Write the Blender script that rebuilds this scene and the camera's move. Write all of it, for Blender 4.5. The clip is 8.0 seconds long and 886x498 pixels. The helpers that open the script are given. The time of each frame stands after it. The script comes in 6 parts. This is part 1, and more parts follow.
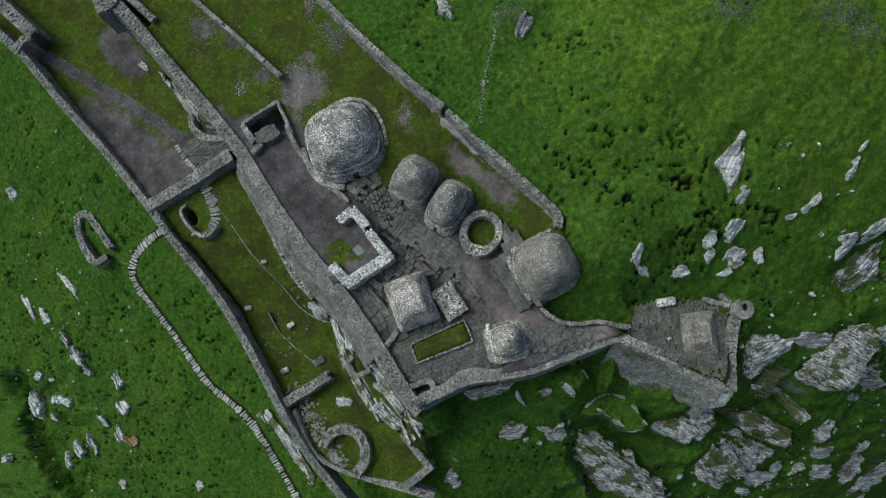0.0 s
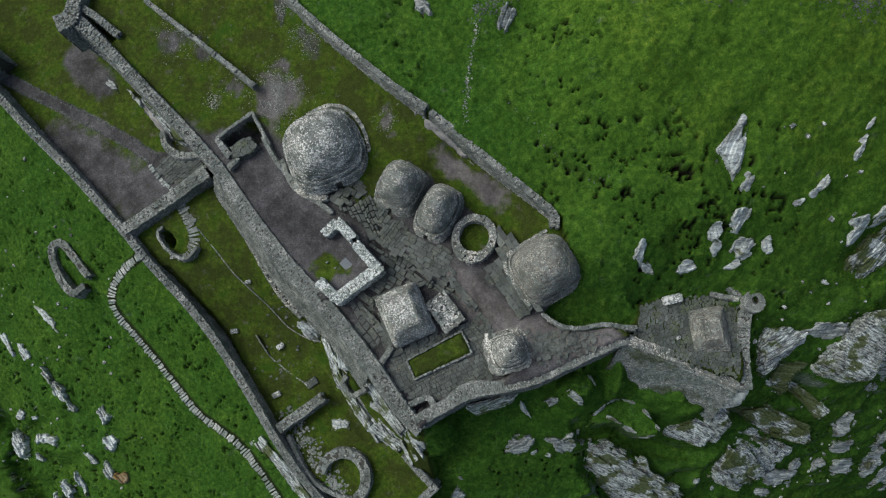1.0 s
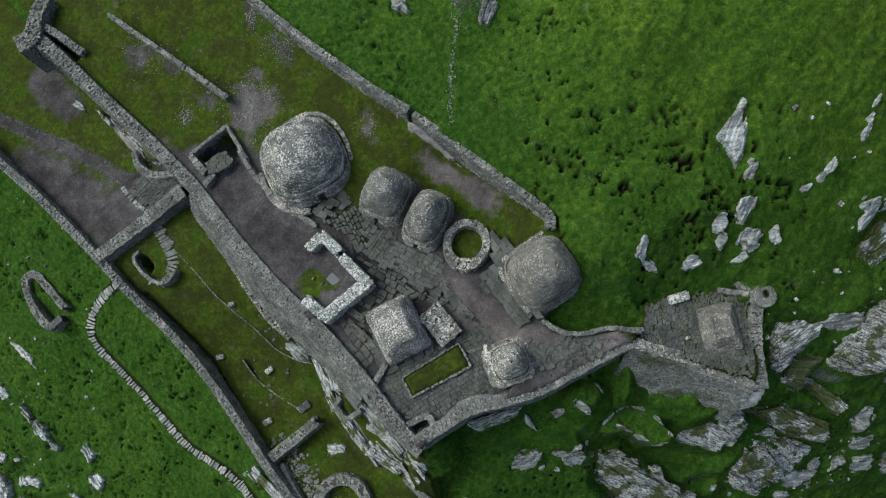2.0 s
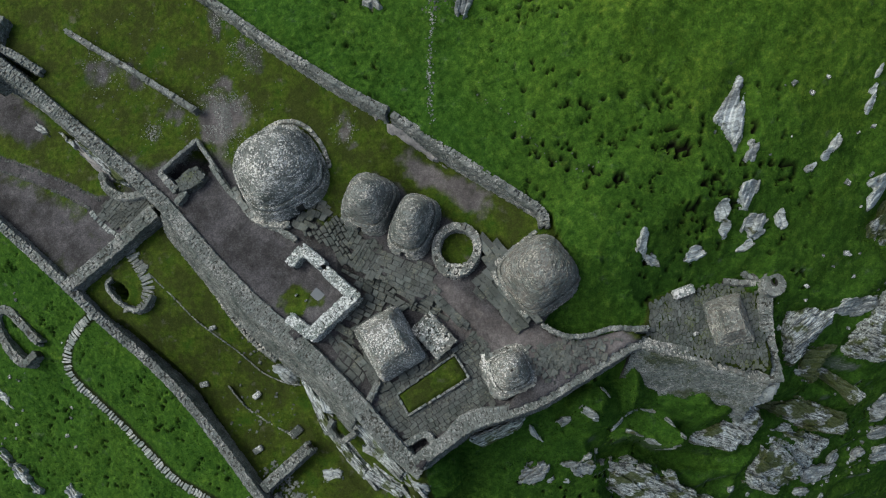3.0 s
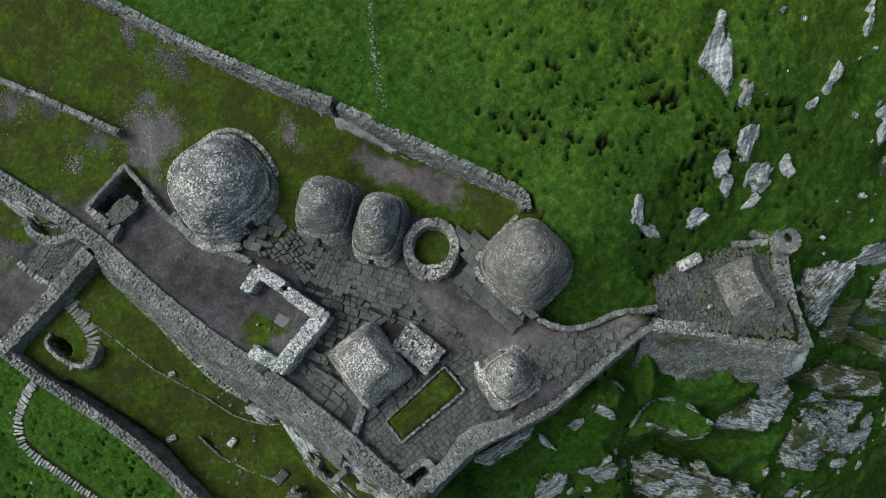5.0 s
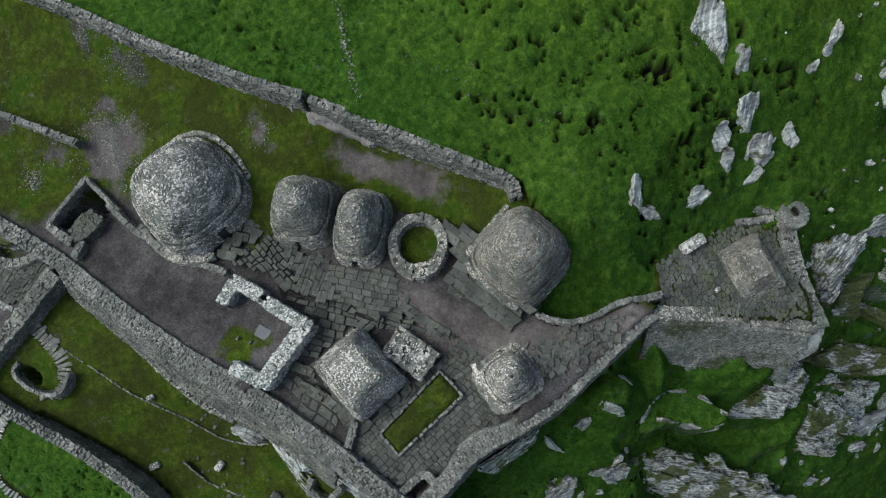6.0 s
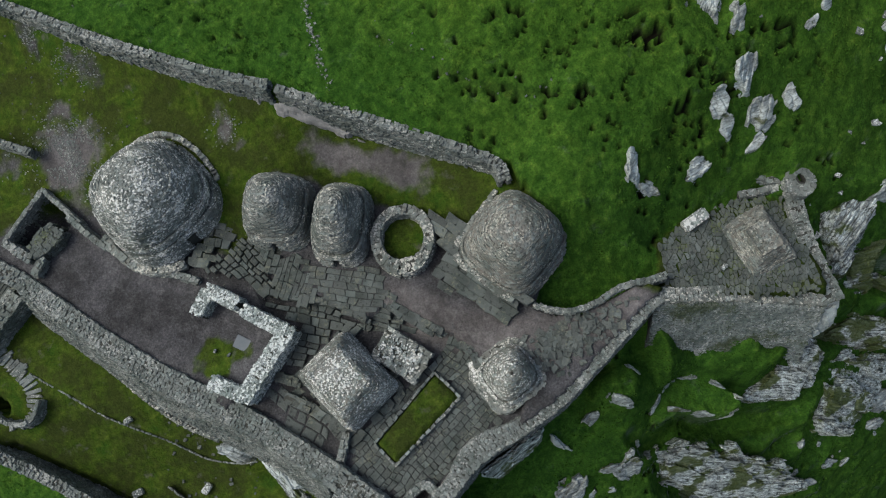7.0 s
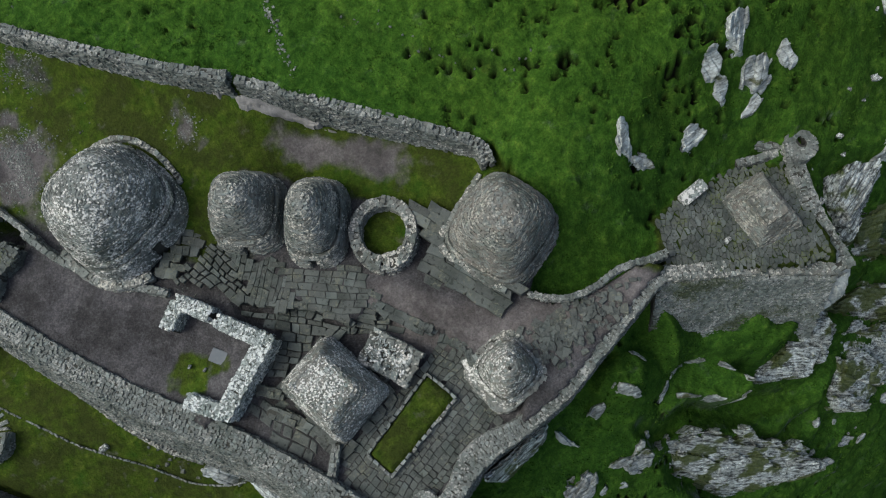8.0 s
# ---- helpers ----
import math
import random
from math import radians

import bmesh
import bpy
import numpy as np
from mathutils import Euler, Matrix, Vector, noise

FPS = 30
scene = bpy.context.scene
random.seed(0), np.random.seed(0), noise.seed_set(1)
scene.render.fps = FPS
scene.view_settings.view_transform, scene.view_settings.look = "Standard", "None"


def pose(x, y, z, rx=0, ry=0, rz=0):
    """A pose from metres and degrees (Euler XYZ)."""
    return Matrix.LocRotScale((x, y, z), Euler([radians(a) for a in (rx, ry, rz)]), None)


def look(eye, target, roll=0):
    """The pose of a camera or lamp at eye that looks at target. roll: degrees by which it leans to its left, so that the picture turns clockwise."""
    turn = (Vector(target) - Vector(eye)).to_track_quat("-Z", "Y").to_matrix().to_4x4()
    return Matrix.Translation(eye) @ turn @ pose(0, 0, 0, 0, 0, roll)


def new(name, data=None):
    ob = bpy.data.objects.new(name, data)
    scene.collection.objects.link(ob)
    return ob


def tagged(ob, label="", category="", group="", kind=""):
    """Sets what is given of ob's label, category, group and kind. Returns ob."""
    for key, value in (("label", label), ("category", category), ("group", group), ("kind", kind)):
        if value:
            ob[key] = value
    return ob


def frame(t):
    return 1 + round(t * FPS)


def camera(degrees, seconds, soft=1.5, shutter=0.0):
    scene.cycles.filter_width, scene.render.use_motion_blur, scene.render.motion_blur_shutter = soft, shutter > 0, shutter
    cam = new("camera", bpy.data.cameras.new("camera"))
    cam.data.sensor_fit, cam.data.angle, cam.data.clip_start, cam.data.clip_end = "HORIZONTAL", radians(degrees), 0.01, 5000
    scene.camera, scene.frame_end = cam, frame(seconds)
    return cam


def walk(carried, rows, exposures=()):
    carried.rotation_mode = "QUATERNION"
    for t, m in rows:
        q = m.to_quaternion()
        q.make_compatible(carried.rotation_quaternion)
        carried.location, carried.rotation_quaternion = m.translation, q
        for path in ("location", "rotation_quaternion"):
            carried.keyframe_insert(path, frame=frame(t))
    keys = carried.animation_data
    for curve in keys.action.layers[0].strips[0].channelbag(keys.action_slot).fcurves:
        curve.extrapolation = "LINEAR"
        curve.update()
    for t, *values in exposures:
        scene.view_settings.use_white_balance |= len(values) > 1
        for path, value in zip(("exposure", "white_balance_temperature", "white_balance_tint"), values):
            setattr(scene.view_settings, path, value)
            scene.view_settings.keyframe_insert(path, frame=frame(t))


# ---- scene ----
cam = camera(64.0, 8.0, 1.15)
PATH = [
    (0, (-0.678, -0.577, 64.497), (-0.803, -0.226, 62.532), -22.2),
    (0.5, (-0.688, -0.319, 62.884), (-0.803, 0.042, 60.92), -22.1),
    (1, (-0.761, -0.154, 61.193), (-0.865, 0.223, 59.232), -21.4),
    (1.5, (-0.815, -0.091, 59.582), (-0.908, 0.305, 57.624), -20.7),
    (3, (-0.832, 0.197, 54.712), (-0.882, 0.638, 52.762), -19.2),
    (3.5, (-0.776, 0.363, 53.183), (-0.812, 0.811, 51.234), -19.1),
    (4, (-0.718, 0.417, 51.512), (-0.738, 0.872, 49.564), -19.1),
    (4.5, (-0.63, 0.594, 49.963), (-0.637, 1.049, 48.015), -19.5),
    (6, (-0.693, 0.635, 45.204), (-0.654, 1.101, 43.259), -19.3),
    (6.5, (-0.698, 0.623, 43.719), (-0.647, 1.089, 41.775), -19.6),
    (7, (-0.669, 0.696, 42.124), (-0.605, 1.157, 40.179), -19.8),
    (7.5, (-0.706, 0.681, 40.615), (-0.628, 1.14, 38.67), -19.9),
    (8, (-0.659, 0.603, 39.209), (-0.565, 1.06, 37.264), -20.0),
]
walk(cam, [(t, look(eye, target, roll)) for t, eye, target, roll in PATH], [(0.0, 0.0, 6500, 1.5), (8.0, 0.0, 6500, 1.5)])

# ---- world and light: a bright overcast sky with a soft glow from the west ----
SUN_AZ, SUN_EL = radians(157), radians(52)   # direction towards the glow, from +x anticlockwise
world = bpy.data.worlds.new("sky")
scene.world = world
world.use_nodes = True
wn, wl = world.node_tree.nodes, world.node_tree.links
sky = wn.new("ShaderNodeTexSky")
sky.sky_type, sky.sun_disc, sky.sun_elevation, sky.sun_rotation = "NISHITA", False, SUN_EL, radians(90) - SUN_AZ
sky.air_density, sky.dust_density, sky.ozone_density = 1.0, 6.0, 1.0
wl.new(sky.outputs[0], wn["Background"].inputs[0])
wn["Background"].inputs[1].default_value = 0.107
sun = new("sun", bpy.data.lights.new("sun", "SUN"))
sun.data.energy, sun.data.angle, sun.data.color = 1.0, radians(26), (0.96, 1.0, 0.99)
sun.matrix_world = look((0, 0, 0), (-math.cos(SUN_AZ) * math.cos(SUN_EL), -math.sin(SUN_AZ) * math.cos(SUN_EL), -math.sin(SUN_EL)))
scene.view_settings.exposure = 0.0


# ---- materials ----
def node_mat(name):
    m = bpy.data.materials.new(name)
    m.use_nodes = True
    return m, m.node_tree.nodes, m.node_tree.links


def tex_noise(n, l, scale, detail=4.0, rough=0.6, coords=None):
    t = n.new("ShaderNodeTexNoise")
    t.inputs["Scale"].default_value, t.inputs["Detail"].default_value, t.inputs["Roughness"].default_value = scale, detail, rough
    if coords:
        l.new(coords, t.inputs["Vector"])
    return t.outputs["Fac"]


def ramp(n, l, fac, *stops):
    r = n.new("ShaderNodeValToRGB")
    els = r.color_ramp.elements
    for i, (p, c) in enumerate(stops):
        e = els[i] if i < 2 else els.new(p)
        e.position, e.color = p, (*c, 1) if len(c) == 3 else c
    l.new(fac, r.inputs["Fac"])
    return r.outputs["Color"]


def blend(n, l, fac, a, b, mode="MIX"):
    m = n.new("ShaderNodeMix")
    m.data_type, m.blend_type = "RGBA", mode
    for s, v in ((m.inputs[0], fac), (m.inputs[6], a), (m.inputs[7], b)):
        if isinstance(v, (int, float)):
            s.default_value = v
        elif isinstance(v, tuple):
            s.default_value = (*v, 1)
        else:
            l.new(v, s)
    return m.outputs[2]


def bump(n, l, height, strength, dist=0.02):
    b = n.new("ShaderNodeBump")
    b.inputs["Strength"].default_value, b.inputs["Distance"].default_value = strength, dist
    l.new(height, b.inputs["Height"])
    l.new(b.outputs[0], n["Principled BSDF"].inputs["Normal"])


def gray(v, warm=0.0):
    return (v * (0.89 + warm), v, v * (0.99 - 0.4 * warm))


def chips(n, l, pos, scale, squash=1.0):
    """A random value for every small chip or fleck of a surface."""
    mp = n.new("ShaderNodeMapping")
    mp.inputs["Scale"].default_value = (scale, scale, scale * squash)
    l.new(pos, mp.inputs["Vector"])
    v = n.new("ShaderNodeTexVoronoi")
    v.inputs["Scale"].default_value = 1.0
    l.new(mp.outputs[0], v.inputs["Vector"])
    sp = n.new("ShaderNodeSeparateColor")
    l.new(v.outputs["Color"], sp.inputs[0])
    return sp.outputs[0], sp.outputs[1]


FLECKS = {"drystone_grey": (11.0, 0.87, 0.08), "corbel_grey": (9.5, 0.84, 0.1), "corbel_lichened": (10.0, 0.75, 0.13), "corbel_brown": (10.0, 0.88, 0.1), "oratory_stone": (12.0, 0.76, 0.12), "revetment_grey": (10.0, 0.86, 0.1), "lichened_mortar_stone": (9.0, 0.66, 0.24),
          "white_quartz": (7.0, 0.6, 0.3), "paving_slate": (8.0, 0.97, 0.08), "mossy_stone": (9.0, 0.95, 0.12), "step_stone": (9.0, 0.85, 0.1)}


def stone_mat(name, base, lichen, dark, white=0.5, pale=0.52, per_object=False, warm=0.02, stain_lo=0.46):
    """Weathered sandstone: a tone per stone, grain, pale lichen blotches and dark moss stains."""
    m, n, l = node_mat(name)
    geo = n.new("ShaderNodeNewGeometry")
    pos = geo.outputs["Position"]
    if per_object:
        rnd = n.new("ShaderNodeObjectInfo").outputs["Random"]
    else:
        rnd = geo.outputs["Random Per Island"]
    tone = ramp(n, l, rnd, (0.0, gray(base * 0.72, warm)), (0.45, gray(base * 0.95, warm * 0.5)), (0.88, gray(base * 1.18, 0)), (0.95, gray(base * 1.38, -0.01)), (1.0, gray(min(0.7, base * 1.75), -0.01)))
    grain = tex_noise(n, l, 9.0, 6, 0.75, pos)
    c = blend(n, l, 0.26, tone, ramp(n, l, grain, (0.3, gray(base * 0.4, warm)), (0.7, gray(base * 1.7, warm))), "MIX")
    big = tex_noise(n, l, 0.6, 3, 0.6, pos)
    stain = ramp(n, l, big, (stain_lo, (0, 0, 0)), (stain_lo + 0.16, (0.8, 0.8, 0.8)))
    c = blend(n, l, stain, c, blend(n, l, 1.0, c, gray(dark * 5, 0.04), "MULTIPLY"), "MIX")
    li = tex_noise(n, l, 13.0, 5, 0.75, pos)
    patch = tex_noise(n, l, 0.8, 2, 0.5, pos)
    add = n.new("ShaderNodeMath")
    add.operation = "MULTIPLY_ADD"
    l.new(patch, add.inputs[0])
    add.inputs[1].default_value = 0.5
    l.new(li, add.inputs[2])
    mask = ramp(n, l, add.outputs[0], (pale + 0.27, (0, 0, 0)), (pale + 0.36, (white * 0.8,) * 3))
    c = blend(n, l, mask, c, lichen)
    size, top, low = FLECKS.get(name.replace("_piece", ""), (12.0, 0.82, 0.18))
    r1, r2 = chips(n, l, pos, size, 1.6)
    c = blend(n, l, ramp(n, l, r2, (low - 0.02, (0.6, 0.6, 0.6)), (low, (0, 0, 0))), c, gray(base * 0.28))
    both = blend(n, l, 0.4, r1, ramp(n, l, patch, (0.27, (0, 0, 0)), (0.78, (1, 1, 1))))
    c = blend(n, l, ramp(n, l, both, (top * 0.6 + 0.19, (0, 0, 0)), (top * 0.6 + 0.21, (min(1.0, white * 1.1),) * 3)), c, tuple(min(0.85, q * 1.12) for q in lichen))
    sooty = blend(n, l, 0.35, tex_noise(n, l, 0.45, 4, 0.65, pos), grain)
    growth, start = ((0.05, 0.068, 0.016), 0.525) if name.startswith("revetment") else (gray(base * 0.3), 0.59)     # moss or black crust
    c = blend(n, l, ramp(n, l, sooty, (start, (0, 0, 0)), (start + 0.06, (0.7, 0.7, 0.7))), c, growth)
    b = n["Principled BSDF"]
    l.new(c, b.inputs["Base Color"])
    b.inputs["Roughness"].default_value = 0.9
    b.inputs["Specular IOR Level"].default_value = 0.2
    bump(n, l, grain, 0.8, 0.06)
    return m


STONES = (("drystone_grey", 0.23, (0.54, 0.54, 0.53), 0.13, 0.5, 0.545, 0.05), ("corbel_grey", 0.265, (0.7, 0.68, 0.64), 0.12, 0.66, 0.55, 0.1),
          ("corbel_brown", 0.26, (0.6, 0.58, 0.53), 0.13, 0.5, 0.57, 0.17), ("lichened_mortar_stone", 0.35, (0.72, 0.75, 0.78), 0.15, 0.85, 0.5, -0.01),
          ("oratory_stone", 0.3, (0.78, 0.77, 0.75), 0.14, 0.95, 0.56, 0.15), ("white_quartz", 0.34, (0.8, 0.82, 0.82), 0.1, 0.85, 0.5, 0.0),
          ("paving_slate", 0.14, (0.2, 0.205, 0.16), 0.12, 0.45, 0.54, 0.03), ("bare_rock", 0.17, (0.7, 0.72, 0.73), 0.09, 0.85, 0.495, -0.01), ("step_stone", 0.34, (0.66, 0.67, 0.67), 0.14, 0.7, 0.5, 0.0),
          ("corbel_lichened", 0.27, (0.8, 0.79, 0.76), 0.1, 0.85, 0.53, 0.07), ("revetment_grey", 0.25, (0.5, 0.51, 0.53), 0.13, 0.55, 0.53, 0.0), ("mossy_stone", 0.16, (0.12, 0.145, 0.06), 0.12, 0.6, 0.52, 0.03))
MAT, MATS_PART = {}, {}
for key, base, lich, dark, white, pale, warm in STONES:
    MAT[key] = stone_mat(key, base, lich, dark, white, pale, False, warm)
    MATS_PART[key] = stone_mat(key + "_piece", base, lich, dark, white, pale, True, warm)
M_WALL, M_CELL, M_WARM, M_WHITE, M_ORAT, M_QUARTZ, M_PAVE, M_ROCK, M_STEP, M_PALE, M_REVET, M_MOSS = (MAT[s[0]] for s in STONES)


def plain_mat(name, c1, c2, scale, rough=0.95, depth=0.03):
    m, n, l = node_mat(name)
    pos = n.new("ShaderNodeNewGeometry").outputs["Position"]
    g = tex_noise(n, l, scale, 6, 0.7, pos)
    g2 = tex_noise(n, l, scale * 0.12, 3, 0.6, pos)
    c = blend(n, l, 0.5, ramp(n, l, g, (0.3, c1), (0.7, c2)), ramp(n, l, g2, (0.35, c1), (0.65, c2)))
    b = n["Principled BSDF"]
    l.new(c, b.inputs["Base Color"])
    b.inputs["Roughness"].default_value = rough
    b.inputs["Specular IOR Level"].default_value = 0.108
    bump(n, l, g, 0.6, depth)
    return m


def crag_mat(name="bedded_crag", start=0.33, moss_at=0.57):
    """Bedded sandstone: pale slick faces, dark cracks along the beds, moss on some ledges."""
    m, n, l = node_mat(name)
    pos = n.new("ShaderNodeNewGeometry").outputs["Position"]
    turned = n.new("ShaderNodeMapping")
    turned.inputs["Rotation"].default_value = (0.25, 0.2, radians(48))
    turned.inputs["Scale"].default_value = (0.5, 3.4, 2.6)
    l.new(pos, turned.inputs["Vector"])
    beds = tex_noise(n, l, 1.3, 5, 0.6, turned.outputs[0])
    fine = tex_noise(n, l, 6.0, 6, 0.75, pos)
    mid = tex_noise(n, l, 0.5, 4, 0.6, pos)
    c = ramp(n, l, blend(n, l, 0.4, beds, fine), (start, (0.06, 0.066, 0.067)), (start + 0.09, (0.23, 0.25, 0.257)), (start + 0.19, (0.47, 0.51, 0.53)), (start + 0.29, (0.76, 0.815, 0.845)))
    c = blend(n, l, ramp(n, l, mid, (0.4, (0.75, 0.75, 0.75)), (0.56, (0, 0, 0))), c, blend(n, l, 1.0, c, (0.5, 0.49, 0.48), "MULTIPLY"))
    for k, wide, size in ((0.5, 0.045, 0.8),):
        v = n.new("ShaderNodeTexVoronoi")
        v.feature = "DISTANCE_TO_EDGE"
        v.inputs["Scale"].default_value = size
        l.new(turned.outputs[0], v.inputs["Vector"])
        c = blend(n, l, ramp(n, l, v.outputs["Distance"], (wide * 0.3, (0.9 * k,) * 3), (wide, (0, 0, 0))), c, (0.03, 0.033, 0.03))
    moss = tex_noise(n, l, 0.7, 5, 0.65, pos)
    c = blend(n, l, ramp(n, l, moss, (moss_at, (0, 0, 0)), (moss_at + 0.06, (0.85, 0.85, 0.85))), c, ramp(n, l, fine, (0.35, (0.03, 0.045, 0.008)), (0.65, (0.095, 0.1, 0.02))))
    b = n["Principled BSDF"]
    l.new(c, b.inputs["Base Color"])
    b.inputs["Roughness"].default_value = 0.75
    b.inputs["Specular IOR Level"].default_value = 0.3
    bump(n, l, blend(n, l, 0.5, beds, fine), 0.8, 0.09)
    return m


def mass_mat(name="massive_crag", moss_at=0.52):
    """Massive bedded rock, its beds along the rock's own x axis: pale faces, thin dark bedding lines, joints, moss."""
    m, n, l = node_mat(name)
    own = n.new("ShaderNodeTexCoord").outputs["Object"]
    pos = n.new("ShaderNodeNewGeometry").outputs["Position"]
    stretched = n.new("ShaderNodeMapping")
    stretched.inputs["Scale"].default_value = (0.45, 4.2, 2.2)
    l.new(own, stretched.inputs["Vector"])
    beds = tex_noise(n, l, 1.6, 4, 0.6, stretched.outputs[0])
    fine = tex_noise(n, l, 7.0, 6, 0.75, pos)
    mid = tex_noise(n, l, 0.7, 4, 0.6, pos)
    c = ramp(n, l, blend(n, l, 0.45, beds, fine), (0.36, (0.04, 0.044, 0.044)), (0.45, (0.2, 0.22, 0.23)), (0.52, (0.52, 0.57, 0.595)), (0.59, (0.86, 0.92, 0.94)))
    c = blend(n, l, ramp(n, l, mid, (0.38, (0.8, 0.8, 0.8)), (0.54, (0, 0, 0))), c, blend(n, l, 1.0, c, (0.5, 0.49, 0.47), "MULTIPLY"))
    c = blend(n, l, ramp(n, l, beds, (0.37, (0.92, 0.92, 0.92)), (0.43, (0, 0, 0))), c, (0.035, 0.038, 0.036))
    v = n.new("ShaderNodeTexVoronoi")
    v.feature = "DISTANCE_TO_EDGE"
    v.inputs["Scale"].default_value = 0.55
    l.new(stretched.outputs[0], v.inputs["Vector"])
    c = blend(n, l, ramp(n, l, v.outputs["Distance"], (0.01, (0.55, 0.55, 0.55)), (0.03, (0, 0, 0))), c, (0.03, 0.033, 0.03))
    moss = tex_noise(n, l, 0.5, 4, 0.55, pos)
    c = blend(n, l, ramp(n, l, moss, (moss_at, (0, 0, 0)), (moss_at + 0.05, (0.9, 0.9, 0.9))), c, ramp(n, l, fine, (0.35, (0.03, 0.05, 0.008)), (0.65, (0.1, 0.125, 0.022))))
    b = n["Principled BSDF"]
    l.new(c, b.inputs["Base Color"])
    b.inputs["Roughness"].default_value = 0.7
    b.inputs["Specular IOR Level"].default_value = 0.3
    bump(n, l, blend(n, l, 0.4, beds, fine), 0.9, 0.12)
    return m


M_CRAG = crag_mat()
M_MASS = mass_mat()
M_BRIGHT = crag_mat("white_lichened_crag", 0.275, 0.58)
M_GREEN = mass_mat("mossy_crag", 0.43)
MATS_PART["bedded_crag"] = M_CRAG
M_JOINT = plain_mat("dark_joint_fill", (0.045, 0.046, 0.042), (0.1, 0.1, 0.092), 6)
# near-black colour painted in place of the shade inside openings
M_SHADE = plain_mat("dark_interior_shade", (0.03, 0.03, 0.03), (0.06, 0.06, 0.055), 5)
M_ORANGE = plain_mat("orange_lichen_rock", (0.2, 0.19, 0.17), (0.42, 0.25, 0.05), 2.5)
M_LEDGE = plain_mat("pale_ledge_rock", (0.13, 0.13, 0.135), (0.42, 0.41, 0.415), 5.0)
MATS_PART["pale_ledge_rock"] = M_LEDGE
M_SMOOTH = plain_mat("smooth_white_slab", (0.2, 0.225, 0.235), (0.7, 0.75, 0.78), 3.5)
M_SLAB = plain_mat("blue_grey_slate", (0.16, 0.18, 0.21), (0.22, 0.24, 0.27), 4, 0.6, 0.004)


def ground_mat():
    m, n, l = node_mat("island_ground")
    pos = n.new("ShaderNodeNewGeometry").outputs["Position"]

    def attr(name):
        a = n.new("ShaderNodeAttribute")
        a.attribute_name = name
        return a.outputs["Fac"]
    warp = n.new("ShaderNodeVectorMath")
    warp.operation = "MULTIPLY"
    l.new(pos, warp.inputs[0])
    warp.inputs[1].default_value = (1.0, 1.0, 0.45)
    pos2 = warp.outputs[0]
    fine = tex_noise(n, l, 8.0, 6, 0.75, pos)
    clump = tex_noise(n, l, 2.3, 5, 0.7, pos2)
    mid = tex_noise(n, l, 0.9, 4, 0.65, pos)
    large = tex_noise(n, l, 0.13, 3, 0.6, pos)
    g_out = ramp(n, l, clump, (0.26, (0.011, 0.036, 0.007)), (0.44, (0.032, 0.09, 0.0125)), (0.57, (0.058, 0.139, 0.019)), (0.74, (0.12, 0.213, 0.034)))
    g_out = blend(n, l, ramp(n, l, large, (0.45, (0, 0, 0)), (0.68, (0.45, 0.45, 0.45))), g_out, blend(n, l, 1.0, g_out, (1.75, 1.3, 1.2), "MULTIPLY"))
    g_out = blend(n, l, ramp(n, l, mid, (0.35, (0.55, 0.55, 0.55)), (0.6, (0, 0, 0))), g_out, (0.033, 0.088, 0.01))
    g_out = blend(n, l, 0.6, g_out, blend(n, l, 1.0, g_out, ramp(n, l, fine, (0.3, (0.3, 0.3, 0.3)), (0.7, (1.6, 1.6, 1.6))), "MULTIPLY"))
    g_out = blend(n, l, attr("dry"), g_out, blend(n, l, 1.0, g_out, (1.5, 1.27, 1.15), "MULTIPLY"))
    moss = tex_noise(n, l, 0.42, 5, 0.7, pos2)
    g_in = ramp(n, l, clump, (0.3, (0.026, 0.05, 0.008)), (0.5, (0.06, 0.099, 0.012)), (0.7, (0.118, 0.16, 0.025)))
    g_in = blend(n, l, ramp(n, l, moss, (0.42, (0.75, 0.75, 0.75)), (0.55, (0, 0, 0))), g_in, (0.04, 0.05, 0.014))
    g_in = blend(n, l, ramp(n, l, moss, (0.55, (0, 0, 0)), (0.66, (0.75, 0.75, 0.75))), g_in, (0.035, 0.09, 0.01))
    g_in = blend(n, l, ramp(n, l, mid, (0.6, (0, 0, 0)), (0.72, (0.5, 0.5, 0.5))), g_in, (0.13, 0.125, 0.09))
    g_in = blend(n, l, 0.6, g_in, blend(n, l, 1.0, g_in, ramp(n, l, fine, (0.3, (0.35, 0.35, 0.35)), (0.7, (1.5, 1.5, 1.5))), "MULTIPLY"))
    grass = blend(n, l, attr("mown"), g_out, g_in)
    earth = ramp(n, l, blend(n, l, 0.45, fine, blend(n, l, 0.65, clump, mid)), (0.36, (0.034, 0.033, 0.036)), (0.5, (0.075, 0.073, 0.079)), (0.64, (0.16, 0.158, 0.165)))
    earth = blend(n, l, attr("trodden"), earth, ramp(n, l, blend(n, l, 0.5, fine, clump), (0.34, (0.085, 0.079, 0.08)), (0.5, (0.15, 0.138, 0.14)), (0.66, (0.24, 0.225, 0.225))))
    broad = tex_noise(n, l, 0.35, 4, 0.6, pos)
    earth = blend(n, l, 1.0, earth, ramp(n, l, broad, (0.38, (0.72, 0.72, 0.72)), (0.62, (1.35, 1.35, 1.38))), "MULTIPLY")
    edge = n.new("ShaderNodeMath")
    edge.operation = "ADD"
    l.new(attr("bare"), edge.inputs[0])
    l.new(mid, edge.inputs[1])
    em = ramp(n, l, edge.outputs[0], (0.62, (0, 0, 0)), (1.35, (1, 1, 1)))
    c = blend(n, l, em, grass, earth)
    turned = n.new("ShaderNodeMapping")
